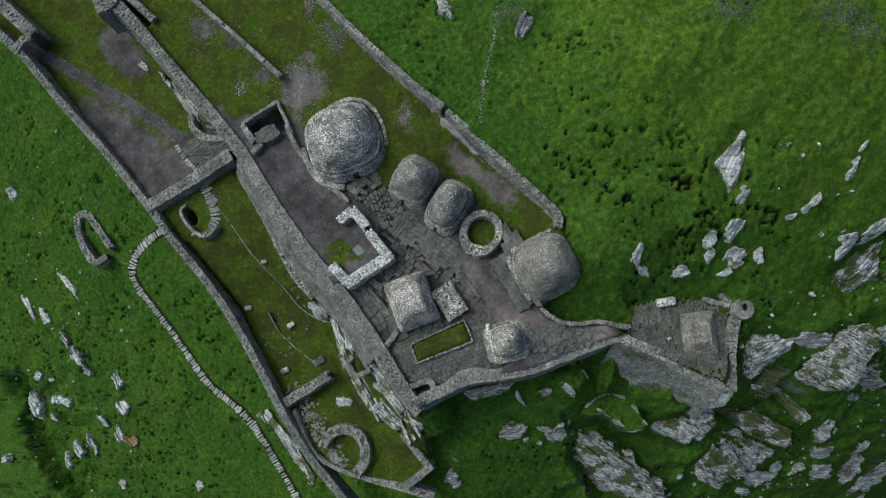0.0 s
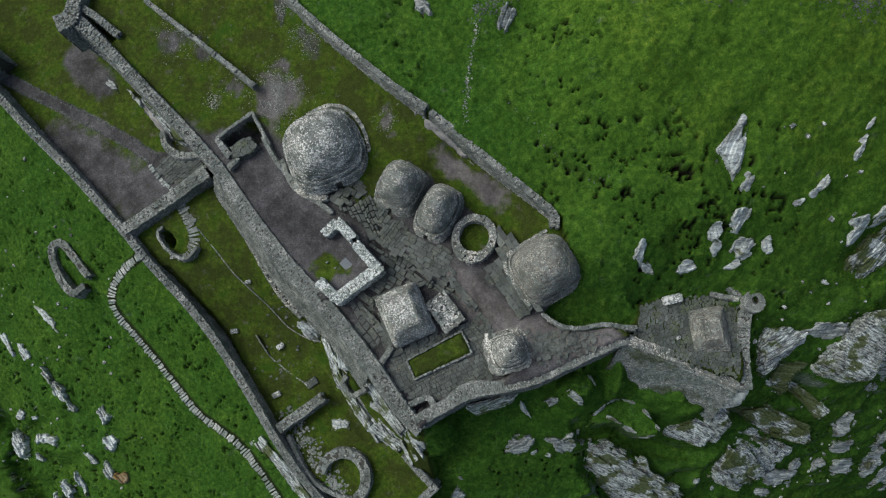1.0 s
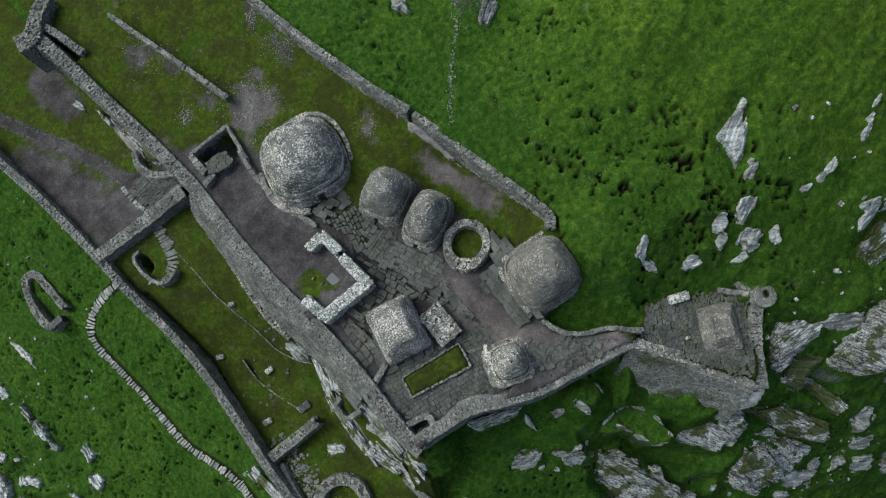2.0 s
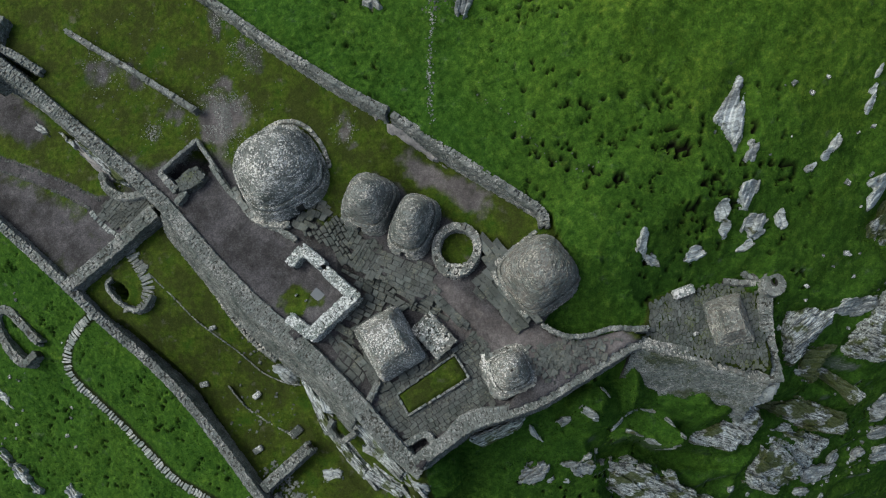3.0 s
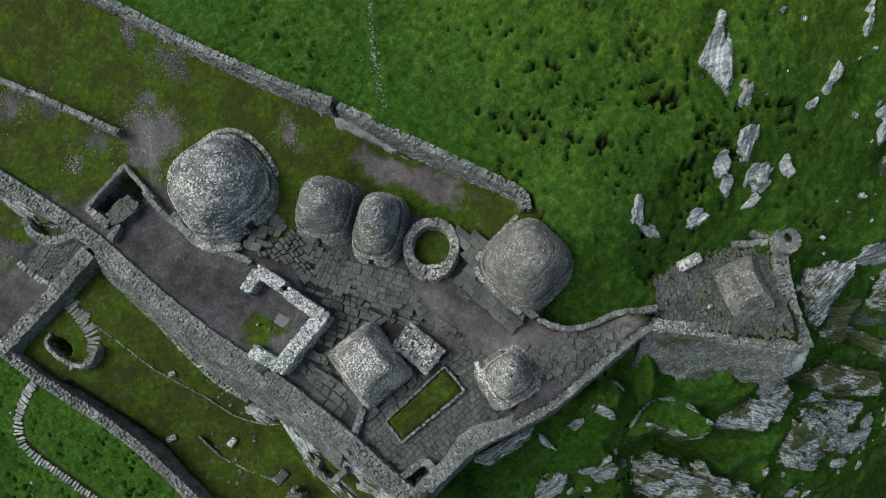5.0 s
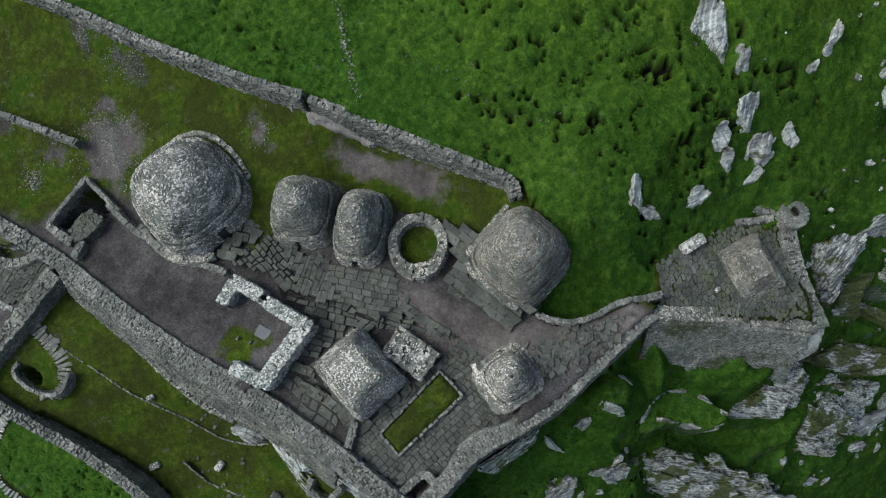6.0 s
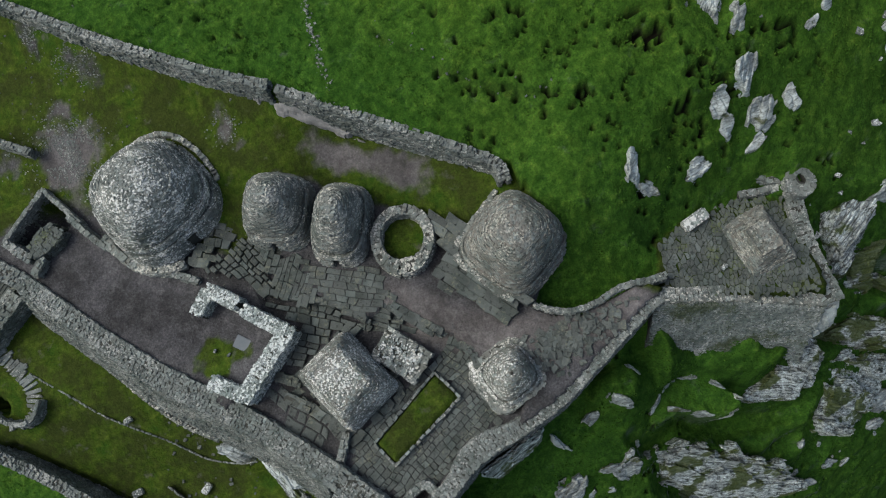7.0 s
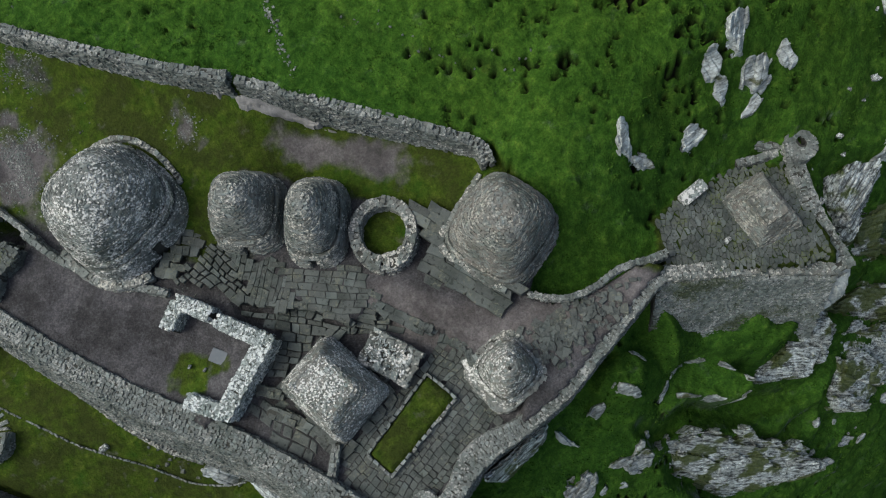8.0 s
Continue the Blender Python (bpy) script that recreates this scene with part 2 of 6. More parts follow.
    turned.inputs["Rotation"].default_value = (0.5, 0.3, radians(-40))
    turned.inputs["Scale"].default_value = (0.5, 4.5, 3.0)
    l.new(pos, turned.inputs["Vector"])
    strata = tex_noise(n, l, 1.3, 5, 0.7, turned.outputs[0])
    rock = ramp(n, l, blend(n, l, 0.35, strata, fine), (0.32, (0.04, 0.044, 0.042)), (0.5, (0.17, 0.185, 0.18)), (0.66, (0.52, 0.54, 0.54)))
    c = blend(n, l, attr("rocky"), c, rock)
    # near-black over burrows, crease and stone gaps: soil with the holes' shade painted in
    c = blend(n, l, attr("soil_shade"), c, (0.01, 0.009, 0.006))
    b = n["Principled BSDF"]
    l.new(c, b.inputs["Base Color"])
    b.inputs["Roughness"].default_value = 0.95
    b.inputs["Specular IOR Level"].default_value = 0.1
    both = n.new("ShaderNodeMath")
    both.operation = "MULTIPLY_ADD"
    l.new(fine, both.inputs[0])
    both.inputs[1].default_value = 0.4
    l.new(clump, both.inputs[2])
    bump(n, l, both.outputs[0], 0.7, 0.22)
    return m


M_GROUND = ground_mat()

# ---- plan ----
# plan lines: x, y, height of the top, width
ENC = [(-37.2, 37.9, 1.2, 1.4), (-35.16, 35.9, 1.0, 0.95), (-31.16, 30.83, 0.8, 0.95), (-27.2, 25.98, 0.6, 1.0), (-23.78, 21.45, 0.5, 1.05), (-20.98, 16.55, 0.5, 1.1),
       (-18.2, 12.0, 0.5, 1.4), (-14.95, 7.9, 0.5, 1.4), (-12.97, 5.3, 0.6, 1.15), (-10.76, 1.67, 0.8, 1.35), (-9.0, -1.4, 0.8, 1.2), (-7.35, -3.6, 0.8, 1.0)]
SEW = [(-7.6, -2.9, 0.8, 1.0), (-6.0, -2.15, 0.8, 0.9), (-4.7, -1.65, 0.8, 0.9), (-3.7, -0.95, 0.8, 1.3), (-2.2, -0.65, 0.8, 1.3), (-0.8, -0.75, 0.8, 0.95), (0.9, -0.65, 0.8, 0.85), (2.9, -0.3, 0.8, 0.85), (5.0, 0.47, 0.85, 0.85), (7.5, 1.32, 0.9, 0.85), (9.6, 2.0, 0.7, 0.85), (10.5, 2.2, 0.5, 0.85)]
PLS = [(10.3, 2.15, 0.5, 0.9), (11.9, 1.35, 0.0, 0.9), (13.3, 0.85, -0.7, 1.0), (14.9, 0.1, -1.2, 1.0), (16.7, -0.8, -1.8, 1.05), (18.6, -1.75, -2.5, 1.2), (20.2, -2.55, -2.9, 1.5)]
PLE = [(20.5, -3.0, -2.8, 1.5), (20.65, -0.9, -2.4, 1.15), (20.85, 1.2, -1.9, 1.0), (21.35, 3.5, -1.4, 0.95)]
RWA = [(-25.9, 46.1, 5.6, 0.45), (-16.0, 35.5, 5.8, 0.45), (-13.4, 32.3, 5.9, 0.45), (-10.7, 29.25, 5.9, 0.45), (-8.0, 26.4, 6.0, 0.45), (-5.7, 24.05, 6.0, 0.45), (-4.0, 22.55, 6.0, 0.6)]
RWB = [(-3.65, 22.2, 5.8, 0.5), (-2.0, 20.6, 5.6, 0.5), (-0.6, 19.1, 5.3, 0.45), (1.4, 17.1, 5.0, 0.45), (3.8, 14.7, 4.6, 0.45), (5.75, 12.75, 3.9, 0.6), (5.6, 11.9, 3.4, 0.7)]
OWL = [(-55.6, 40.6, -3.2, 0.8), (-51.7, 37.3, -3.2, 0.8), (-49.9, 35.5, -3.3, 0.72), (-48.6, 34.1, -3.5, 0.72), (-44.93, 29.34, -4.0, 0.72), (-40.99, 25.01, -4.0, 0.72),
       (-37.98, 21.4, -3.8, 0.72), (-34.87, 17.55, -3.5, 0.72), (-33.23, 14.53, -5.0, 0.72), (-30.72, 11.07, -6.3, 0.72), (-28.24, 7.5, -7.0, 0.72), (-26.29, 3.95, -7.5, 0.72),
       (-24.18, 0.13, -7.5, 0.72), (-22.42, -3.31, -7.5, 0.72), (-20.1, -7.63, -8.5, 0.72), (-17.0, -12.1, -10.0, 0.72), (-14.0, -16.0, -11.5, 0.72)]
CW1 = [(-34.92, 17.58, -3.5, 1.1), (-30.87, 19.67, -3.3, 1.1), (-26.3, 22.2, -2.8, 1.3)]
CW2 = [(-22.09, -2.71, -8.0, 0.9), (-17.53, -0.13, -7.8, 0.9)]
LRW = [(-10.03, -6.11, -7.5, 0.6), (-7.54, -9.55, -8.5, 0.6), (-9.97, -11.32, -8.5, 0.65)]
STEP_LINE = [(-10.5, 14.0), (-6.4, 10.6), (-5.25, 8.8), (-3.9, 9.1), (-1.25, 5.8), (-0.3, 3.3), (1.0, 0.6)]


STAIR = [(-36.3, 17.0), (-37.43, 16.62), (-39.14, 16.01), (-41.11, 14.85), (-42.13, 13.48), (-42.31, 12.3), (-41.61, 10.68), (-40.39, 9.2), (-39.06, 7.25), (-37.82, 5.47), (-35.7, 2.18), (-33.62, -0.82), (-29.9, -3.6), (-27.9, -6.2), (-26.2, -9.4), (-24.2, -13.2), (-22.0, -17.0)]


def line(pts):
    return [(p[0], p[1]) for p in pts]


INNER = line(ENC) + line(SEW)[1:] + [(11.0, 2.2), (10.2, 3.1), (8.9, 3.35), (7.2, 3.2), (6.2, 3.3), (5.2, 3.65), (4.3, 4.4), (3.75, 4.9), (6.9, 7.6), (6.2, 12.6)] + line(RWB)[5::-1] + line(RWA)[::-1] + [(-33, 56), (-46, 58)]
PLAT = line(PLS) + line(PLE)[1:] + [(20.0, 4.6), (15.0, 5.6), (12.2, 5.0), (11.3, 2.6)]
GARDEN = line(CW1) + line(ENC)[4:] + [(-7.5, -4.5), (-7.54, -9.55), (-9.97, -11.4), (-14.5, -10.6), (-19.0, -7.8)] + line(OWL)[13:6:-1]
LCOURT = line(OWL)[:8] + line(CW1)[1:] + line(ENC)[3::-1] + [(-43, 46), (-50, 56), (-64, 50)]
LOWER = STEP_LINE + [(-1.0, -1.2), (-8, -3), (-15.5, 7.8), (-10.6, 9.4)]


SHELF = [(8.0, -4.0), (9.2, -3.2), (10.9, -3.0), (12.5, -3.7), (13.3, -5.0), (14.0, -6.0), (12.9, -6.8), (12.0, -6.6), (11.1, -5.6), (9.8, -4.8), (8.1, -4.9)]
GULLY = [(7.3, -5.9), (10.2, -6.5), (13.5, -8.2), (17.0, -9.3), (21.0, -10.2)]
NORTH_EDGE = [(12.0, 5.0), (15.0, 5.6), (17.5, 5.3), (20.0, 4.8)]
# rock masses: corners of the top (x, y, z), strike of the beds, bed thickness, its surface
MASSES = [([(18.8, -4.0, -7.0), (20.5, -4.4, -7.4), (20.8, -6.4, -9.6), (19.8, -7.9, -11.2), (18.9, -5.9, -9.2)], -40, 0.34, "bedded"), ([(18.6, -8.3, -11.4), (15.2, -6.5, -10.0), (17.7, -5.7, -9.0), (19.6, -6.9, -10.4)], -36, 0.34, "bedded"),
          ([(22.2, -7.5, -12.6), (24.6, -7.9, -13.6), (29.1, -10.3, -18.2), (27.6, -12.0, -19.0), (25.2, -13.3, -19.0), (23.5, -13.9, -19.2), (20.7, -11.9, -17.0), (21.9, -9.8, -14.8)], -36, 0.4, "bedded"),
          ([(18.2, -2.7, -3.55), (20.9, -3.3, -3.5), (20.7, -4.1, -4.7), (19.6, -4.4, -5.3), (18.6, -3.7, -5.0)], -35, 0.45, "smooth"), ([(16.6, -2.6, -5.0), (19.1, -2.5, -4.6), (18.4, -3.6, -6.2), (17.0, -3.4, -6.0)], -30, 0.6, "smooth"),
          ([(7.9, -7.0, -9.8), (9.6, -7.2, -10.0), (12.3, -9.2, -12.0), (14.2, -11.0, -14.2), (16.6, -13.2, -17.0), (18.6, -16.5, -20.0), (10.5, -14.0, -20.0), (7.3, -9.5, -14.0)], -37, 0.42, "bedded"),
          ([(23.6, 2.0, -3.6), (27.3, 1.2, -4.4), (27.2, 0.5, -4.8), (25.0, -0.8, -4.7), (23.9, -2.1, -5.4), (23.1, -1.3, -4.9), (23.1, 1.0, -3.8)], 25, 0.32, "bedded"), ([(25.3, -0.8, -6.2), (27.9, -1.5, -7.0), (26.2, -3.7, -8.6), (24.8, -2.8, -8.2)], -15, 0.34, "mossy"),
          ([(29.0, -1.7, -5.6), (30.5, 0.0, -4.6), (31.8, 1.2, -3.8), (33.8, 2.3, -3.0), (35.0, 1.1, -3.6), (34.2, -1.4, -5.4), (33.6, -2.9, -6.8), (31.7, -3.4, -7.4)], -36, 0.36, "bedded"),
          ([(22.0, -5.1, -11.5), (25.3, -5.2, -11.5), (29.9, -8.1, -14.0), (30.0, -9.1, -14.6), (26.4, -8.0, -14.2)], -36, 0.4, "mossy"), ([(27.4, -3.0, -11.5), (28.5, -3.4, -11.8), (31.5, -6.3, -12.5), (30.9, -6.7, -13.0)], -42, 0.4, "mossy"),
          ([(31.3, 8.6, 0.9), (34.0, 9.4, 1.2), (34.4, 6.2, -1.4), (31.6, 5.2, -1.6), (29.8, 6.8, 0.0)], 45, 0.4, "bedded"), ([(-27.9, -4.2, -16.5), (-26.3, -3.4, -15.4), (-23.7, -6.5, -15.7), (-20.8, -11.2, -16.6), (-22.0, -12.6, -17.6), (-25.0, -7.8, -16.8)], -55, 0.34, "bedded"),
          ([(-17.2, 5.6, -8.2), (-16.5, 5.4, -7.4), (-15.2, 1.2, -7.2), (-16.0, 0.8, -8.4)], -64, 0.26, "bedded"), ([(-15.9, 0.8, -8.3), (-15.1, 1.0, -7.4), (-12.7, -3.0, -7.4), (-13.5, -3.6, -8.5)], -58, 0.26, "bedded"),
          ([(-13.4, -3.5, -8.3), (-12.6, -3.1, -7.3), (-10.0, -5.2, -7.4), (-10.6, -5.9, -8.5)], -45, 0.26, "bedded"), ([(-14.7, 4.6, -3.0), (-14.1, 4.4, -2.6), (-14.2, 2.4, -3.6), (-14.8, 2.6, -4.0)], -85, 0.5, "smooth"),
          ([(-13.3, 3.2, -3.8), (-12.3, 1.4, -3.4), (-10.4, -1.8, -3.6), (-9.2, -3.6, -3.6), (-9.9, -4.2, -4.9), (-11.6, -1.6, -4.9), (-13.8, 2.6, -4.9)], -58, 0.28, "bedded"),
          ([(20.1, 17.7, 9.3), (20.45, 17.35, 9.0), (20.15, 16.1, 8.2), (20.0, 14.3, 7.2), (19.35, 13.6, 6.9), (18.75, 14.6, 7.6), (18.2, 15.5, 8.1), (19.0, 16.6, 8.8)], 62, 0.4, "bright"), ([(-32.3, 30.4, -2.6), (-31.2, 28.8, -2.8), (-29.5, 26.3, -2.9), (-28.2, 25.5, -2.6), (-28.4, 26.6, -2.0), (-30.5, 29.1, -2.0), (-31.9, 30.7, -2.2)], -52, 0.5, "bedded"),
          ([(-3.2, -2.2, -1.8), (-1.2, -1.85, -1.2), (0.8, -1.5, -1.2), (0.5, -2.0, -2.4), (-1.2, -2.5, -3.0), (-2.6, -2.9, -3.4)], 14, 0.5, "bedded")]
CREASE = [(2.6, 22.9), (3.2, 21.4), (4.0, 20.3), (4.7, 19.0), (5.5, 17.8), (6.6, 16.6), (7.8, 15.5), (9.3, 14.5)]
WGULLY = [(-65.9, 0.6), (-63.9, -3.7), (-64.1, -7.2), (-62.7, -10.0), (-58.8, -14.2)]
CIST = [(-23.5, 23.95), (-20.3, 25.8), (-19.35, 23.7), (-20.0, 23.1), (-22.4, 22.9)]
SLOT = [(-36.0, 38.2), (-33.2, 35.6), (-33.7, 35.2), (-36.5, 37.7)]
LANE = [(-33.6, 13.6), (-31.7, 14.2), (-27.2, 7.3), (-24.4, 1.0), (-22.9, -2.6), (-24.2, -2.6)]
BOX = [(-8.2, -1.6), (-6.5, -1.0), (-6.35, -1.7), (-7.9, -2.1)]


def inside(poly, X, Y):
    r = np.zeros(X.shape, bool)
    for (x1, y1), (x2, y2) in zip(poly, poly[1:] + poly[:1]):
        c = (y1 > Y) != (y2 > Y)
        r ^= c & (X < (x2 - x1) * (Y - y1) / ((y2 - y1) or 1e-9) + x1)
    return r


def away(pts, X, Y):
    """Distance from a plan line."""
    d = np.full(X.shape, 1e9)
    for (x1, y1), (x2, y2) in zip(pts, pts[1:]):
        u, v = x2 - x1, y2 - y1
        k = np.clip(((X - x1) * u + (Y - y1) * v) / (u * u + v * v), 0, 1)
        d = np.minimum(d, np.hypot(X - x1 - k * u, Y - y1 - k * v))
    return d


def ss(a, b, v):
    k = np.clip((v - a) / (b - a), 0, 1)
    return k * k * (3 - 2 * k)


GRID_RND = np.random.RandomState(7).rand(256, 256)


def vnoise(X, Y, octaves=3, gain=0.5):
    """Smooth value noise, about -1 to 1."""
    out, amp, tot = 0, 1.0, 0
    for o in range(octaves):
        xs, ys = X * 2 ** o + 17.3 * o, Y * 2 ** o - 9.1 * o
        xi, yi = np.floor(xs).astype(int), np.floor(ys).astype(int)
        fx, fy = xs - xi, ys - yi
        fx, fy = fx * fx * (3 - 2 * fx), fy * fy * (3 - 2 * fy)
        g = lambda a, b: GRID_RND[a % 256, b % 256]
        v = (g(xi, yi) * (1 - fx) + g(xi + 1, yi) * fx) * (1 - fy) + (g(xi, yi + 1) * (1 - fx) + g(xi + 1, yi + 1) * fx) * fy
        out, tot, amp = out + amp * (2 * v - 1), tot + amp, amp * gain
    return out / tot


BEDS = [(np.array(c), np.linalg.lstsq(np.c_[np.array(c)[:, :2], np.ones(len(c))], np.array(c)[:, 2], rcond=None)[0]) for c, _, _, _ in MASSES]


def height(X, Y, rough=True):
    """The ground's height."""
    X, Y = np.asarray(X, float), np.asarray(Y, float)
    x, y = np.clip(X, -80, 60) / 10, np.clip(Y, -45, 45) / 10
    hill = -3.93 + 0.49 * x + 7.48 * y - 0.477 * x * x + 1.118 * x * y - 1.087 * y * y
    west = -4.7 + 3.8 * x + 4.34 * y
    w = ss(-16, 1, X + 0.25 * Y)
    z = west * (1 - w) + hill * w
    nn, s = 0.72 * X + 0.69 * Y, 0.69 * X - 0.72 * Y
    behind = ss(11.6, 11.9, nn) * (1 - ss(4, 14, X)) * ss(-46, -38, -np.abs(s))
    top = np.interp(s, [-50, -34, -19.2, -18.2, -13, -7.4, -5], [5.4, 5.7, 5.8, 5.5, 5.0, 4.5, 3.6])
    z = z * (1 - behind) + (top - 0.15 + (0.12 + 0.4 * ss(-18, -9, s)) * np.clip(nn - 13.4, 0, 30)) * behind * 0.85 + z * behind * 0.15
    z = np.where(behind > 0.5, np.maximum(z, top - 0.3), z)
    crag = ss(2, 8, X) * ss(4, -2, Y - 0.12 * X) + 0.6 * ss(-44, -54, X) * ss(8, 0, Y)
    rd = 1 - 2 * np.abs(vnoise(X / 5.5 + 3, Y / 5.5 + 8, 3))
    z = z + crag * (1.5 * rd - 0.4) + 0.45 * vnoise(X / 4.5, Y / 4.5 + 31, 2) * (1 - crag)
    q = (z + 1.3 * vnoise(X / 3.1 + 60, Y / 3.1, 3)) / 3.0          # turf ledges over broken risers
    ledge = 3.0 * (np.floor(q) + ss(0.45, 0.95, q - np.floor(q))) - 1.3 * vnoise(X / 3.1 + 60, Y / 3.1, 3) * 0.6
    z = z + np.clip(crag, 0, 1) * 0.4 * (ledge - z)
    d = away(line(PLS), X, Y)                                        # turf banked against the platform's foot
    bank = np.interp(X, [4, 10.2, 11, 12.5, 14.5, 16.8, 18.3, 19.4, 20.3, 24], [-9, -1.8, -3.2, -5.0, -4.8, -4.3, -4.8, -6.8, -8.6, -10]) - 1.0 * np.clip(d - 1.8, 0, 9) - 1.2 * np.clip(d - 4, 0, 9) + 0.28 * vnoise(X / 1.7, Y / 1.7, 3)
    z = np.where((d < 9) & (Y < 3), np.maximum(z, bank), z)
    z = z + 1.3 * np.exp(-((X - 15.5) / 6.5) ** 2 - ((Y - 10.8) / 3.6) ** 2)      # the hill's shoulder above the platform
    near = np.where(Y > 3, away(NORTH_EDGE, X, Y), 99)
    z = np.where(near < 5, np.minimum(z, -0.6 - 0.17 * (X - 10.5) + 1.25 * near + 0.3 * vnoise(X / 0.9, Y / 0.9, 2)), z)
    d = away(GULLY, X, Y) + 0.5 * vnoise(X / 1.3, Y / 1.3, 2)        # a deep cleft under the turf shelf
    z = np.minimum(z, np.interp(X, [6, 9, 14, 18, 23], [-10.5, -12, -15, -15.5, -14]) + 2.4 * np.clip(d - 0.5, 0, 99))
    d = np.where(inside(SHELF, X, Y), -1, 1) * away(SHELF + SHELF[:1], X, Y) + 0.25 * vnoise(X / 0.8, Y / 0.8, 2)
    k = ss(0.55, -0.05, d)
    z = z * (1 - k) + k * (-7.6 + 0.12 * vnoise(X / 0.7, Y / 0.7, 2))
    d = np.hypot((X - 6.6) / 1.3, (Y + 1.3) / 1.1)                    # a mossy knoll below the cliff wall
    z = np.maximum(z, -2.9 - 2.2 * np.clip(d - 0.8, 0, 99) + 0.3 * vnoise(X / 0.8, Y / 0.8 + 9, 2))
    if rough:
        calm = ss(0.5, 1.3, away(STAIR, X, Y))
        z = z + calm * (0.28 * vnoise(X / 2.2, Y / 2.2, 3) + 0.12 * vnoise(X / 0.7, Y / 0.7, 2))
    z = np.where(inside(LCOURT, X, Y), np.clip(-5.2 + (X + 40) * 0.14, -6, -3.4) + 0.08 * vnoise(X, Y), z)
    g = -4.6 - 4.9 * ss(15, 4, Y + 0.35 * (X + 22))
    z = np.where(inside(GARDEN, X, Y), g + 0.12 * vnoise(X / 1.3, Y / 1.3, 3), z)
    foot = away(line(ENC)[6:], X, Y)                                 # the broken rock slope under the enclosure wall
    slope = -3.4 - 1.35 * np.clip(foot - 0.8, 0, 9) - 5 * ss(4.5, 8.5, Y) + 0.35 * vnoise(X / 0.9, Y / 0.9, 2)
    z = np.where(inside(GARDEN, X, Y) | ((foot < 3) & (Y < 0) & ~inside(INNER, X, Y) & (X < -5)), np.maximum(z, slope), z)
    t = 0.2 + 2.8 * ss(2.0, 12.2, nn) + 1.3 * ss(10.6, 12.6, nn)
    e = 0.9 + 1.6 * ss(8.5, 13, nn)
    k = ss(-19, -14, s)
    t = t * (1 - k) + e * k
    t = np.where(inside(LOWER, X, Y), 0.0, t)
    z = np.where(inside(INNER, X, Y), t + 0.03 * vnoise(X / 1.5, Y / 1.5, 2), z)
    z = np.where(inside(CIST, X, Y), -2.2, z)
    z = np.where(inside(SLOT, X, Y), -1.6, z)
    z = np.where(inside(LANE, X, Y), z - 0.5, z)
    z = z - 2.8 * ss(1.1, 0.85, np.hypot(((X + 31.05) * 0.8 + (Y - 16.6) * 0.6) / 0.5, ((Y - 16.6) * 0.8 - (X + 31.05) * 0.6) / 0.95))
    z = np.where(inside(BOX, X, Y), -0.8, z)
    z = np.where(inside(PLAT, X, Y), -0.3 - 0.17 * (X - 10.5), z)
    for corners, plane in BEDS:                                       # the turf meets the rock masses
        lo, hi = corners.min(0) - 1.5, corners.max(0) + 1.5
        box = (X > lo[0]) & (X < hi[0]) & (Y > lo[1]) & (Y < hi[1])
        if not box.any():
            continue
        poly = [(c[0], c[1]) for c in corners]
        d = np.where(inside(poly, X, Y), 1, -1) * away(poly + poly[:1], X, Y)
        k = ss(-1.3, 0.1, d) * box
        top = X * plane[0] + Y * plane[1] + plane[2]
        z = z * (1 - k) + k * np.clip(z, top - 2.4, top - 0.7)
    return z


def zat(x, y):
    return float(height(np.array([x]), np.array([y]), False)[0])


# ---- mesh helpers ----
def mesh_of(name, verts, faces, mat, smooth=False):
    me = bpy.data.meshes.new(name)
    me.from_pydata(verts.tolist() if hasattr(verts, "tolist") else verts, [], faces.tolist() if hasattr(faces, "tolist") else faces)
    me.materials.append(mat)
    if smooth:
        me.polygons.foreach_set("use_smooth", [True] * len(me.polygons))
    me.update()
    return me


def part(name, me, parent, label="", kind=""):
    ob = new(name, me)
    ob.parent = parent
    return tagged(ob, label, "", "", kind)


BOX_F = np.array([(0, 3, 2, 1), (4, 5, 6, 7), (0, 1, 5, 4), (1, 2, 6, 5), (2, 3, 7, 6), (3, 0, 4, 7)])
srng = np.random.RandomState(11)


def block_shape(rs):
    """A roughly squared stone, one unit across, its outer face narrower than its bed."""
    b = np.array([(-.5, -.5, -.5), (.5, -.5, -.5), (.5, .5, -.5), (-.5, .5, -.5), (-.5, -.5, .5), (.5, -.5, .5), (.5, .5, .5), (-.5, .5, .5)])
    b[4:, :2] *= rs.uniform(0.84, 1.0, (4, 2))
    j = rs.uniform(-0.13, 0.13, (4, 2))
    b[:4, :2] += j
    b[4:, :2] += j + rs.uniform(-0.05, 0.05, (4, 2))
    b[4:, 2] += rs.uniform(-0.22, 0.05, 4)
    return b


SHAPES = [block_shape(srng) for _ in range(10)]
PIECES = {}


def piece_mesh(i, mat, word="stone"):
    key = (i, mat.name, word)
    if key not in PIECES:
        PIECES[key] = mesh_of(word, SHAPES[i], BOX_F, MATS_PART[mat.name])
    return PIECES[key]


